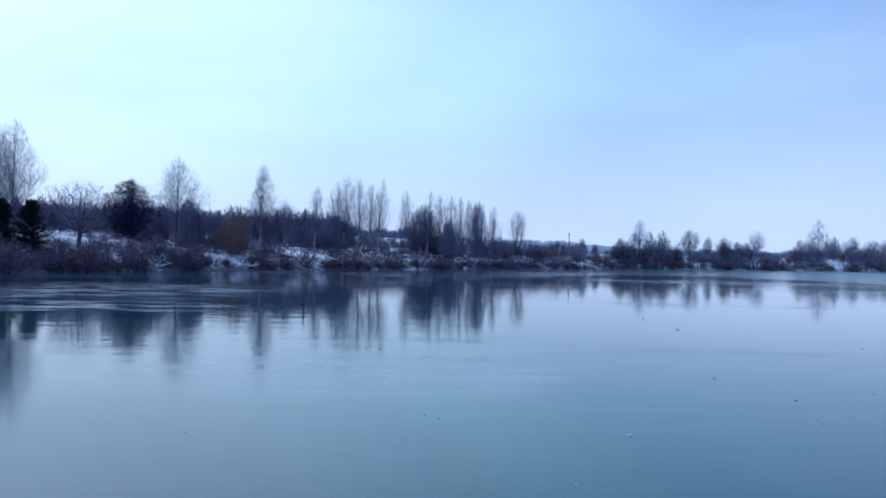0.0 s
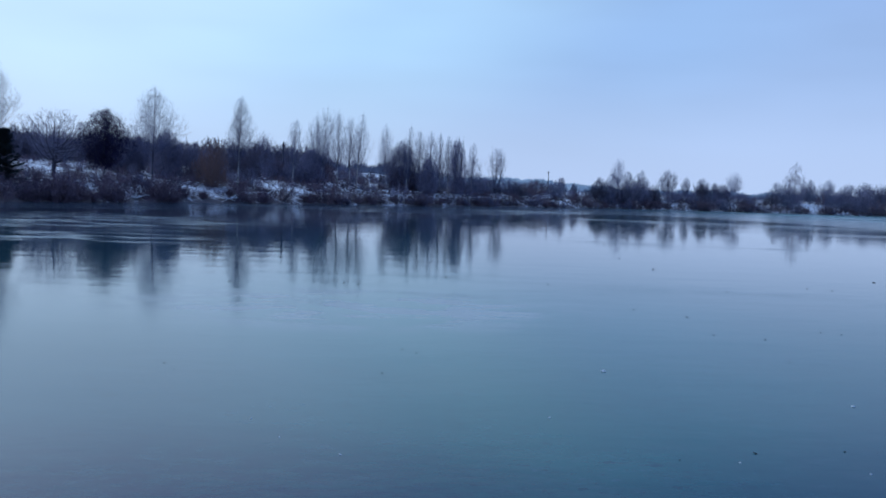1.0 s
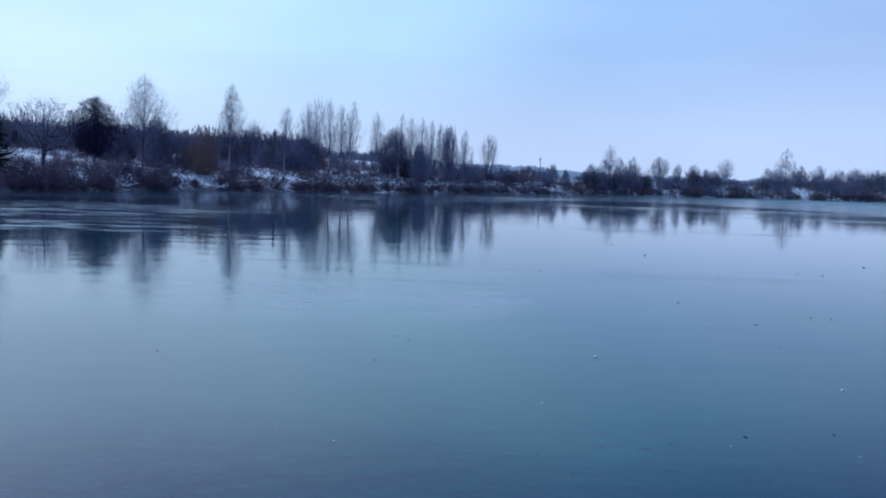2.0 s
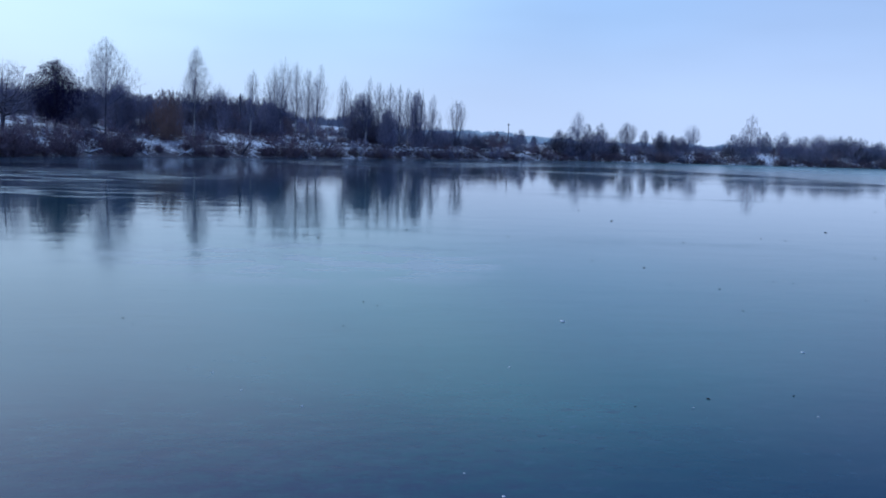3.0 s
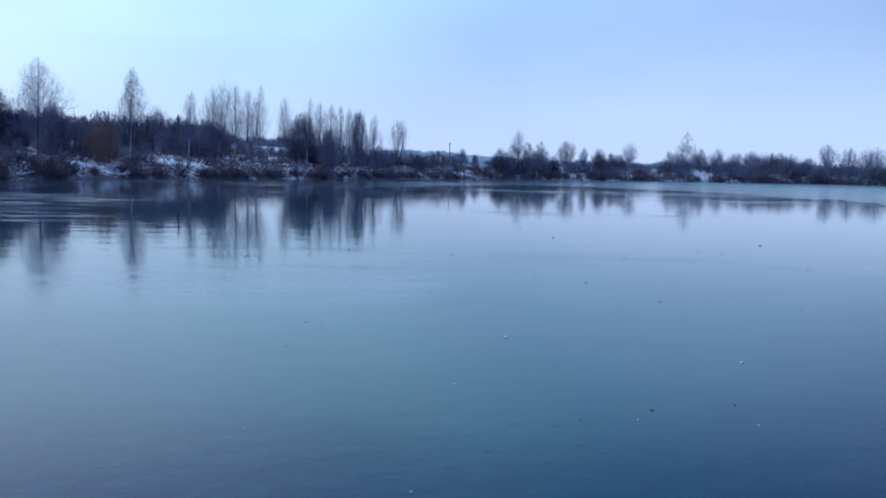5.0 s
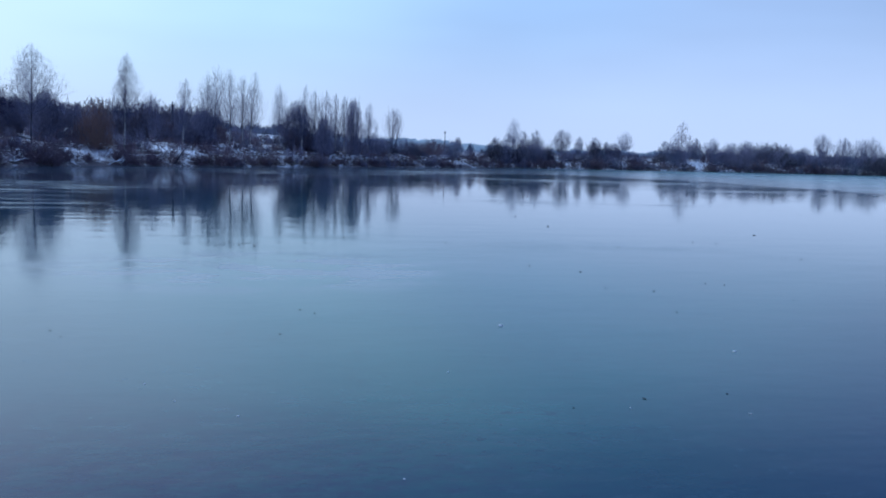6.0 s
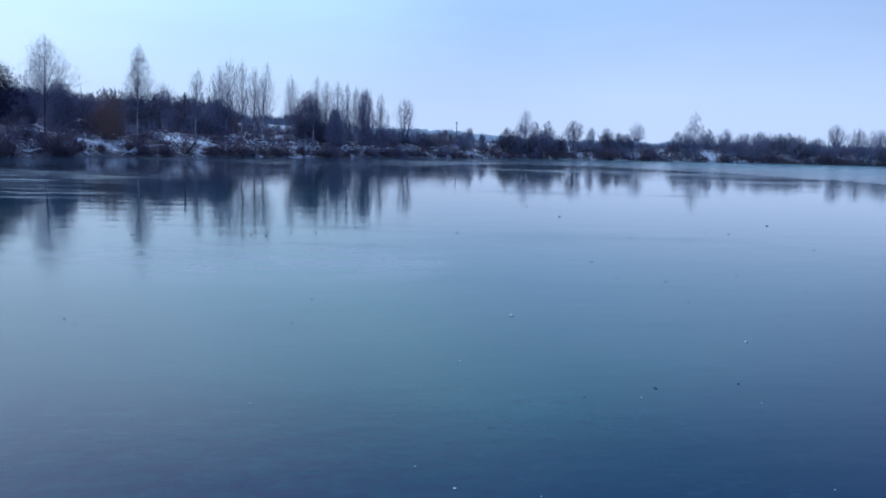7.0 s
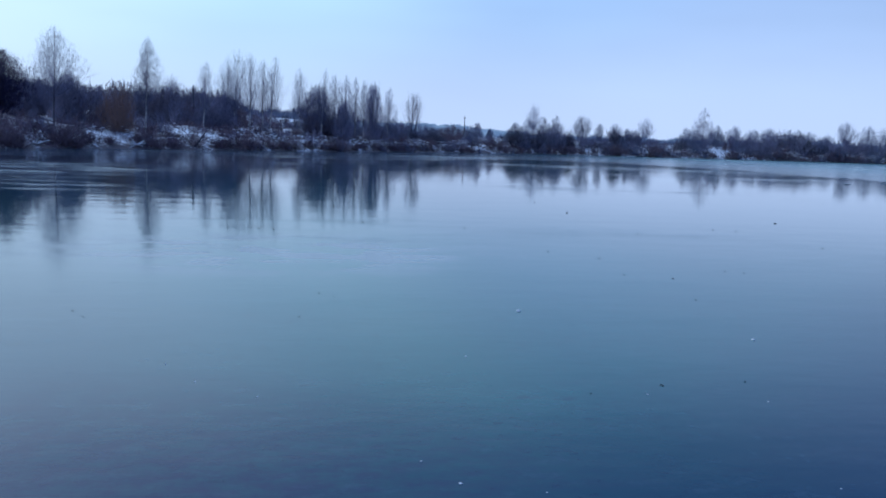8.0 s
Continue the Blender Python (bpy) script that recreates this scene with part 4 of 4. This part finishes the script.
HEDGES = [
    # first and last bearing, nearest and farthest from the waterline, lowest and highest bush, how many
    (-20.5, -15.0, 14.0, 30.0, 1.3, 2.2, 6),
    (-27.0, -15.0, 1.5, 8.0, 0.8, 1.4, 25),
    (-16.5, -10.5, 9.0, 20.0, 2.0, 3.0, 14),
    (-10.5, -6.2, 16.0, 26.0, 2.6, 4.0, 13),
    (-5.0, -2.5, 6.0, 14.0, 0.9, 1.6, 7),
    (-2.4, 4.5, 10.0, 16.0, 2.0, 3.8, 12),
    (-5.8, -2.6, 10.0, 26.0, 0.7, 1.7, 15),
    (-6.0, -2.4, 26.0, 42.0, 1.0, 2.2, 16),
    (-9.0, -5.8, 19.0, 29.0, 2.2, 3.8, 9),
    (-2.6, 5.5, 19.0, 29.0, 2.0, 3.6, 11),
    (4.2, 10.6, 3.0, 9.0, 1.2, 2.2, 18),
    (2.5, 8.6, 9.0, 15.0, 2.0, 2.9, 24),
    (8.6, 12.0, 56.0, 62.0, 0.7, 1.1, 12),
    (10.8, 14.8, 2.5, 9.0, 2.2, 4.1, 31),
    (14.8, 17.4, 2.5, 7.0, 1.3, 2.6, 12),
    (17.4, 19.0, 2.5, 8.0, 1.8, 3.3, 10),
    (19.6, 20.6, 2.5, 8.0, 1.6, 2.6, 5),
    (21.2, 23.4, 2.0, 8.0, 2.0, 3.3, 13),
    (24.6, 37.0, 1.0, 9.0, 2.4, 4.2, 56),
]


def hedge_bushes():
    rng = random.Random(13)
    kinds = []
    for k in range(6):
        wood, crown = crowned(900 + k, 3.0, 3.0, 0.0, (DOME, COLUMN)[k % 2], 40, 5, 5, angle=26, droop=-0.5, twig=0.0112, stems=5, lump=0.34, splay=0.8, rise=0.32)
        # lighter stocks and one haze-tinted crown stand for distance haze
        mat = ("twig", "dark_bark", "twig", "red_twig", "hazed_twig", "dark_bark")[k]
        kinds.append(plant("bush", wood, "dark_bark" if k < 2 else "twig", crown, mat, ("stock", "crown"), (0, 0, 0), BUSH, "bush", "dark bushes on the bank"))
    used = set()
    for b0, b1, s0, s1, h0, h1, count in HEDGES:
        for n in range(count):
            x, y = by_shore(b0 + (b1 - b0) * (n + rng.random()) / count, rng.uniform(s0, s1))
            if not in_patch(x, y):
                # eastern hedges draw only on kinds with the haze-lightened stocks
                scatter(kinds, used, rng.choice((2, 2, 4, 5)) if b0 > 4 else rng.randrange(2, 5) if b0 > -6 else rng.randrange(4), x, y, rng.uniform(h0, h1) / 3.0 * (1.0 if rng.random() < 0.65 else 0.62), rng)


hedge_bushes()


def thicket():
    """Dense leafless undergrowth on the rising ground behind the western bank."""
    rng = random.Random(11)
    base = []
    for k in range(4):
        wood, crown = shrub(700 + k, 4.0, 4.0, 18, 7, 6, twig=0.024, spread=46)
        crown.merge(wood, Matrix.Identity(4))
        base.append(crown)
    geo = Geo()
    for _ in range(260):
        b = radians(rng.uniform(-31, -6.4))
        start = 22 if math.degrees(b) > -14 else 46
        d = float(np.interp(math.degrees(b), [-30, -17, -6, 0], [58, 77, 93, 102])) + start + rng.uniform(0, 34)
        x, y = d * math.sin(b), d * math.cos(b)
        m = Matrix.Translation(stand(x, y)) @ Matrix.Rotation(rng.uniform(0, 6.28), 4, "Z") @ Matrix.Scale(rng.uniform(0.82, 1.18), 4)
        geo.merge(base[rng.randrange(4)], m)
    ob = new("thicket", geo.mesh("thicket", MAT["brush"]))
    tagged(ob, "dense dark leafless thicket on the rise behind the bank", "thicket", kind="stuff")


thicket()


def dry_grass():
    rng = np.random.default_rng(21)
    n = 5200
    a = rng.uniform(-0.9, 2.75, n)
    s = np.abs(rng.normal(0, 1, n)) ** 1.3 * 4.0 + 0.25
    r = shore_radius(a) + s
    x, y = CENTRE[0] + r * np.cos(a), CENTRE[1] + r * np.sin(a)
    keep = (y > 40) & (np.degrees(np.arctan2(x, y)) > -32)
    for px, py, pr in PATCHES + GAPS:
        keep &= np.hypot(x - px, y - py) > pr * 0.7
    x, y = x[keep], y[keep]
    z = ground_z(x, y)
    blades = 12
    p = np.repeat(np.stack([x, y, z - 0.03], -1), blades, 0)
    p[:, :2] += rng.normal(0, 0.12, (len(p), 2))
    d = unit(np.concatenate([rng.normal(0, 0.35, (len(p), 2)), np.ones((len(p), 1))], 1))
    geo = Geo()
    spikes(geo, p, d, rng.uniform(0.2, 0.65, len(p)), np.full(len(p), 0.012))
    ob = new("dry_grass", geo.mesh("dry_grass", MAT["grass"]))
    tagged(ob, "withered brown grass and weeds poking through snow", "dry grass", kind="stuff")


dry_grass()


def weeds():
    """Dry weed stalks over the snowy slopes."""
    rng = np.random.default_rng(23)
    n = 3200
    b = np.where(rng.uniform(0, 1, n) < 0.52, rng.uniform(-30, -6, n), rng.uniform(-6, 36, n))
    s = rng.uniform(0, 1, n) ** 1.2 * np.where(b < -2, 42, 16) + 1.0
    d = np.interp(b, [q for q, _ in LINE], [v for _, v in LINE]) + s
    x, y = d * np.sin(np.radians(b)), d * np.cos(np.radians(b))
    keep = (s < 7) | (b > -15) | (rng.uniform(0, 1, n) < 0.62)
    for px, py, pr in PATCHES + GAPS:
        keep &= np.hypot(x - px, y - py) > pr * 0.7
    x, y = x[keep], y[keep]
    at = np.stack([x, y, ground_z(x, y) - 0.05], -1)
    stalks = 14
    p = np.repeat(at, stalks, 0)
    p[:, :2] += rng.normal(0, 0.16, (len(p), 2))
    d = unit(np.concatenate([rng.normal(0, 0.32, (len(p), 2)), np.ones((len(p), 1))], 1))
    geo = Geo()
    tall = np.repeat(rng.uniform(0.4, 1.1, len(at)), stalks) * rng.uniform(0.6, 1.1, len(p))
    spikes(geo, p, d, tall, np.full(len(p), 0.013))
    q = p + d * (tall * rng.uniform(0.3, 0.8, len(p)))[:, None]
    spikes(geo, q, fork(rng, d, np.full(len(p), 0.7)), tall * 0.35, np.full(len(p), 0.011))
    ob = new("weeds", geo.mesh("weeds", MAT["red_twig"]))
    tagged(ob, "dark dry weed stalks standing in thin snow", "weeds", kind="stuff")


weeds()


def caught_snow():
    """Clods and ledges of snow lying in the weeds and shrubs of the bank."""
    rng = np.random.default_rng(29)
    n = 8000
    b = np.where(rng.uniform(0, 1, n) < 0.22, rng.uniform(-30, -11, n), rng.uniform(-11, 36, n))
    s = np.abs(rng.normal(0, 1, n)) * np.where(b < -10, 8.0, 3.5) + np.where(b > 4, 2.4, 1.0)
    d = np.interp(b, [q for q, _ in LINE], [v for _, v in LINE]) + s
    x, y = d * np.sin(np.radians(b)), d * np.cos(np.radians(b))
    keep = np.sin(x * 0.9 + 2 * np.sin(y * 0.31)) * np.sin(x * 0.37 - y * 0.55) + rng.normal(0, 0.25, n) > 0.12
    x, y = x[keep], y[keep]
    n = len(x)
    p = np.stack([x, y, ground_z(x, y) + rng.uniform(0.05, 0.6, n)], -1)
    a = rng.uniform(0, 6.28, n)
    way = unit(np.stack([np.cos(a), np.sin(a), rng.uniform(-0.10, 0.10, n)], -1))
    size = (rng.uniform(0.10, 0.36, n) + 0.45 * rng.uniform(0, 1, n) ** 5)[:, None]
    fat = rng.uniform(0.010, 0.026, n) + 0.04 * rng.uniform(0, 1, n) ** 3
    east = np.degrees(np.arctan2(x, y)) > 4
    size[east] *= 1.15
    geo = Geo()
    mid = np.array([0, 0, 0.02])
    tubes(geo, np.stack([p, p + way * size * 0.25 + mid, p + way * size * 0.7 + mid, p + way * size], 1), np.stack([fat * 0.15, fat, fat * 0.8, fat * 0.1], 1), 5)
    ob = new("caught_snow", geo.mesh("caught_snow", MAT["snow"]))
    tagged(ob, "clods of white snow caught in the bank weeds", "snow", kind="stuff")


caught_snow()


def tree_belt(rng, geo, b0, b1, d0, d1, n, tall, fat, ramble=0.25):
    """A belt of pointed far-off crowns between two bearings and two distances."""
    b = np.radians(rng.uniform(b0, b1, n))
    d = rng.uniform(d0, d1, n)
    x, y = d * np.sin(b), d * np.cos(b)
    p = np.stack([x, y, ground_z(x, y) - 0.4], -1)
    h = rng.uniform(0.55, 1.0, n) * tall * (0.80 + 0.20 * np.sin(b * 61 + 2 * np.sin(b * 23)) * np.sin(b * 143 + 1.0))
    spikes(geo, p, unit(np.concatenate([rng.normal(0, ramble, (n, 2)), np.ones((n, 1))], 1)), h, rng.uniform(0.5, 1.0, n) * fat)


def far_woods():
    """Woods on the low hills beyond the fields, aerial haze mixed into their colour."""
    rng = np.random.default_rng(31)
    geo = Geo()
    for d in (420, 560, 720, 900, 1150, 1500):
        tree_belt(rng, geo, -35, 45, d, d * 1.22, 3200, 4.5 + d * 0.002, 1.2 + d * 0.0022, 0.12)
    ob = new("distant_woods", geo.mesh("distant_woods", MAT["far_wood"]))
    tagged(ob, "distant woods on low hills, coloured pale for haze", "woods", kind="stuff")
    belt = Geo()
    tree_belt(rng, belt, -34, -19, 190, 235, 5200, 7.0, 0.22)
    tree_belt(rng, belt, -20, -8.5, 175, 215, 4200, 5.2, 0.20)
    tree_belt(rng, belt, 12.5, 39, 185, 240, 4200, 2.9, 0.15)
    tree_belt(rng, belt, -9, 3.5, 215, 290, 3600, 4.6, 0.26)
    ob = new("wooded_ridge", belt.mesh("wooded_ridge", MAT["ridge_wood"]))
    tagged(ob, "dark leafless woodland along the ridge behind the bank", "woods", kind="stuff")


far_woods()


def utility_pole(x, y, top):
    at = stand(x, y)
    h = top - at[2]
    root = new("utility_pole")
    root.matrix_world = Matrix.Translation(at)
    rng = np.random.default_rng(3)
    post = Geo()
    tubes(post, np.array([[[0, 0, -0.5], [0, 0, h * 0.5], [0, 0, h]]]), np.array([[0.085, 0.075, 0.055]]), 10)
    new("post", post.mesh("post", MAT["pole"], True)).parent = root
    arm = Geo()
    tubes(arm, np.array([[[-0.2, 0.12, h - 0.4], [0.2, 0.12, h - 0.4]]]), np.array([[0.045, 0.045]]), 4)
    beam = new("crossarm", arm.mesh("crossarm", MAT["pole"]))
    beam.parent = root
    for dx in (-0.16, 0.16):
        cup = Geo()
        tubes(cup, np.array([[[dx, 0.12, h - 0.35], [dx, 0.12, h - 0.25], [dx, 0.12, h - 0.12]]]), np.array([[0.035, 0.04, 0.02]]), 8)
        new("insulator", cup.mesh("insulator", MAT["porcelain"], True)).parent = beam
    tagged(root, "dark wooden utility pole with a short crossarm", "utility pole")


utility_pole(24.9, 176.0, 6.55)


def leaning_trunk():
    at = stand(-13.6, 88.2)
    wood, crown = crowned(61, 2.7, 1.6, 0.5, GLOBE, 9, 4, 4, angle=50, droop=0.0, radius=0.12)
    root = plant("leaning_trunk", wood, "dark_bark", crown, "twig", ("trunk", "crown"), at, "dark dead trunk leaning over the snowy shore", "dead tree")
    root.matrix_world = Matrix.Translation(at) @ Matrix.Rotation(radians(34), 4, "Y")


leaning_trunk()


def fallen_boughs():
    rng = np.random.default_rng(77)
    for cx, cy in BOUGHS:
        at = stand(cx, cy)
        n = 9
        az = rng.uniform(0, 6.28, n)
        d = unit(np.stack([np.cos(az), np.sin(az), rng.uniform(-0.05, 0.5, n)], -1))
        pts = grow(rng, np.zeros((n, 3)) + np.array([0, 0, 0.25]), d, rng.uniform(0.5, 1.15, n), 4, -0.2, 0.12)
        wood, crown = Geo(), Geo()
        tubes(wood, pts, taper(n, 4, np.full(n, 0.05), 0.4), 5)
        j = np.repeat(np.arange(n), 22)
        p, dd = along(pts, j, rng.uniform(0.2, 1, len(j)))
        spikes(crown, p, fork(rng, dd, np.full(len(j), 0.7)), rng.uniform(0.12, 0.4, len(j)), np.full(len(j), 0.016))
        plant("fallen_bough", wood, "snow", crown, "snow", ("limb", "crown"), at, "pale snow-dusted fallen boughs at the waterline", "fallen branch", "fallen boughs")


fallen_boughs()

# ---------------------------------------------------------------- litter on the ice
LEAVES = [(5.43, 24.0), (5.45, 20.55), (5.61, 15.94), (7.53, 16.97), (7.91, 16.74), (3.18, 12.94), (3.77, 12.28), (3.63, 10.71), (4.18, 10.46), (5.16, 11.14), (5.37, 11.02), (3.86, 8.99), (5.65, 9.77), (15.4, 26.66), (1.68, 5.45), (2.24, 5.64), (2.88, 5.74), (-0.3, 7.89), (-1.32, 15.53), (-1.05, 15.4), (0.52, 17.15), (-2.14, 7.8), (-2.3, 8.06), (6.34, 30.46), (2.4, 16.35), (8.2, 14.06), (-0.15, 9.11), (0.0, 8.93)]
SNOW_BITS = [(1.77, 8.24), (3.58, 7.06), (2.81, 5.26), (0.46, 4.26), (0.62, 3.96), (1.01, 3.84), (1.57, 3.63), (2.46, 3.83), (-1.15, 6.19), (-0.88, 5.74), (-0.45, 5.39), (-0.17, 3.7), (0.82, 3.76), (-1.43, 3.7), (1.0, 6.44), (2.06, 5.43)]
# the larger, blacker leaves among them
LARGE = [(2.24, 5.64), (4.18, 10.46), (5.43, 24.0), (5.45, 20.55)]
CRUSTS = [(0.62, 3.96), (-1.43, 3.7), (1.77, 8.24), (3.58, 7.06)]
TWIGS = [(9.82, 18.79, 0.13), (-3.24, 15.25, 0.06)]


def fallen_leaf_mesh(seed):
    rng = np.random.default_rng(seed)
    n = 12
    w = np.arange(n) * 2 * math.pi / n
    r = 0.5 * (0.75 + 0.25 * np.cos(w)) * (1 + 0.16 * np.sin(w * 5 + seed)) * rng.uniform(0.9, 1.1, n)
    x, y = r * np.cos(w), r * np.sin(w) * 0.62
    curl = 0.55 * y * y + 0.35 * np.abs(x) ** 2 + rng.uniform(0, 0.06, n)
    geo = Geo()
    top = np.stack([x, y, curl + 0.06], -1)
    low = top - np.array([0, 0, 0.04])
    geo.add(np.concatenate([top, low, [[0, 0, 0.05]], [[0, 0, 0.01]]]),
            np.concatenate([np.stack([np.arange(n), (np.arange(n) + 1) % n, np.full(n, 2 * n)], -1),
                            np.stack([n + (np.arange(n) + 1) % n, n + np.arange(n), np.full(n, 2 * n + 1)], -1)]))
    geo.add(np.zeros((0, 3)), np.zeros((0, 4), int))
    i = np.arange(n)
    geo.f[4].append(np.stack([i, n + i, n + (i + 1) % n, (i + 1) % n], -1))
    return geo.mesh("fallen_leaf", MAT["fallen_leaf"])


def snow_bit_mesh(seed):
    bm = bmesh.new()
    bmesh.ops.create_icosphere(bm, subdivisions=2, radius=0.5)
    for v in bm.verts:
        v.co *= 1 + 0.35 * noise.noise(v.co * 3.1 + Vector((seed, 0, 0)))
        v.co.z = max(v.co.z * 0.5, -0.08) + 0.08
    me = bpy.data.meshes.new("snow_bit")
    bm.to_mesh(me)
    bm.free()
    me.materials.append(MAT["snow"])
    return me


def ice_litter():
    rng = random.Random(5)
    leaves = [fallen_leaf_mesh(k) for k in range(5)]
    bits = [snow_bit_mesh(k) for k in range(4)]
    for x, y in LEAVES:
        ob = new("fallen_leaf", leaves[rng.randrange(5)])
        size = min((0.0023 + 0.0020 * rng.random() ** 1.6) * y + 0.0006 * max(y - 9.0, 0.0), 0.036 + 0.024 * rng.random()) * (1.25 if (x, y) in LARGE else 1.0)
        ob.matrix_world = Matrix.Translation((x, y, 0.001)) @ Matrix.Rotation(rng.uniform(0, 6.28), 4, "Z") @ Matrix.Diagonal((size * 1.3, size * 1.3, size * (0.7 + y / 16), 1))
        tagged(ob, "small dark withered leaf lying on the ice", "leaf", "leaves on the ice")
    for x, y in SNOW_BITS:
        ob = new("snow_bit", bits[rng.randrange(4)])
        ob.matrix_world = Matrix.Translation((x, y, 0.0)) @ Matrix.Rotation(rng.uniform(0, 6.28), 4, "Z") @ Matrix.Scale(rng.uniform(0.0019, 0.0028) * y * (2.0 if (x, y) in CRUSTS else 1.0), 4)
        tagged(ob, "small white crumb of snow on the ice", "snow", "snow crumbs on the ice")
    for k, (x, y, size) in enumerate(TWIGS):
        g = np.random.default_rng(40 + k)
        geo = Geo()
        pts = grow(g, np.array([[-0.5, 0, 0.06]]), np.array([[1.0, 0.1, 0]]), np.array([1.0]), 5, 0.0, 0.12)
        tubes(geo, pts, taper(1, 5, np.array([0.07]), 0.5), 6)
        ob = new("twig", geo.mesh("twig", MAT["fallen_leaf"]))
        ob.matrix_world = Matrix.Translation((x, y, 0.002)) @ Matrix.Rotation(g.uniform(-0.4, 0.4), 4, "Z") @ Matrix.Scale(size, 4)
        tagged(ob, "short dark twig frozen onto the ice", "twig", "twigs on the ice")


ice_litter()


def ice_plates():
    """Broken wet plates at the edge of the rime."""
    g = np.random.default_rng(90)
    # the last three, farther plates stand for dark cracks in the rime
    for x, y, size in ((33.0, 54.8, 0.3), (33.5, 54.0, 0.24), (26.7, 44.0, 0.2), (30.6, 46.6, 0.28), (29.9, 44.4, 0.2), (44.0, 95.0, 1.2), (48.5, 99.0, 1.5), (53.5, 102.0, 0.9)):
        n = 7
        w = np.arange(n) * 2 * math.pi / n
        r = size * g.uniform(0.6, 1.0, n)
        low = np.stack([r * np.cos(w) * 1.4, r * np.sin(w), np.zeros(n)], -1)
        geo = Geo()
        i = np.arange(n)
        top = low * np.array([0.94, 0.94, 1]) + np.array([0, 0, 0.022])
        geo.add(np.concatenate([low, top, [[0, 0, 0.024]]]), np.stack([n + i, n + (i + 1) % n, np.full(n, 2 * n)], -1))
        geo.f[4].append(np.stack([i, (i + 1) % n, n + (i + 1) % n, n + i], -1))
        ob = new("ice_plate", geo.mesh("ice_plate", MAT["ice_plate"]))
        ob.matrix_world = Matrix.Translation((x, y, 0.0)) @ Matrix.Rotation(radians(g.uniform(2, 5)), 4, "X") @ Matrix.Rotation(g.uniform(0, 6.28), 4, "Z")
        tagged(ob, "dark wet broken ice plate beside pale rime", "ice plate", "broken ice plates")


ice_plates()
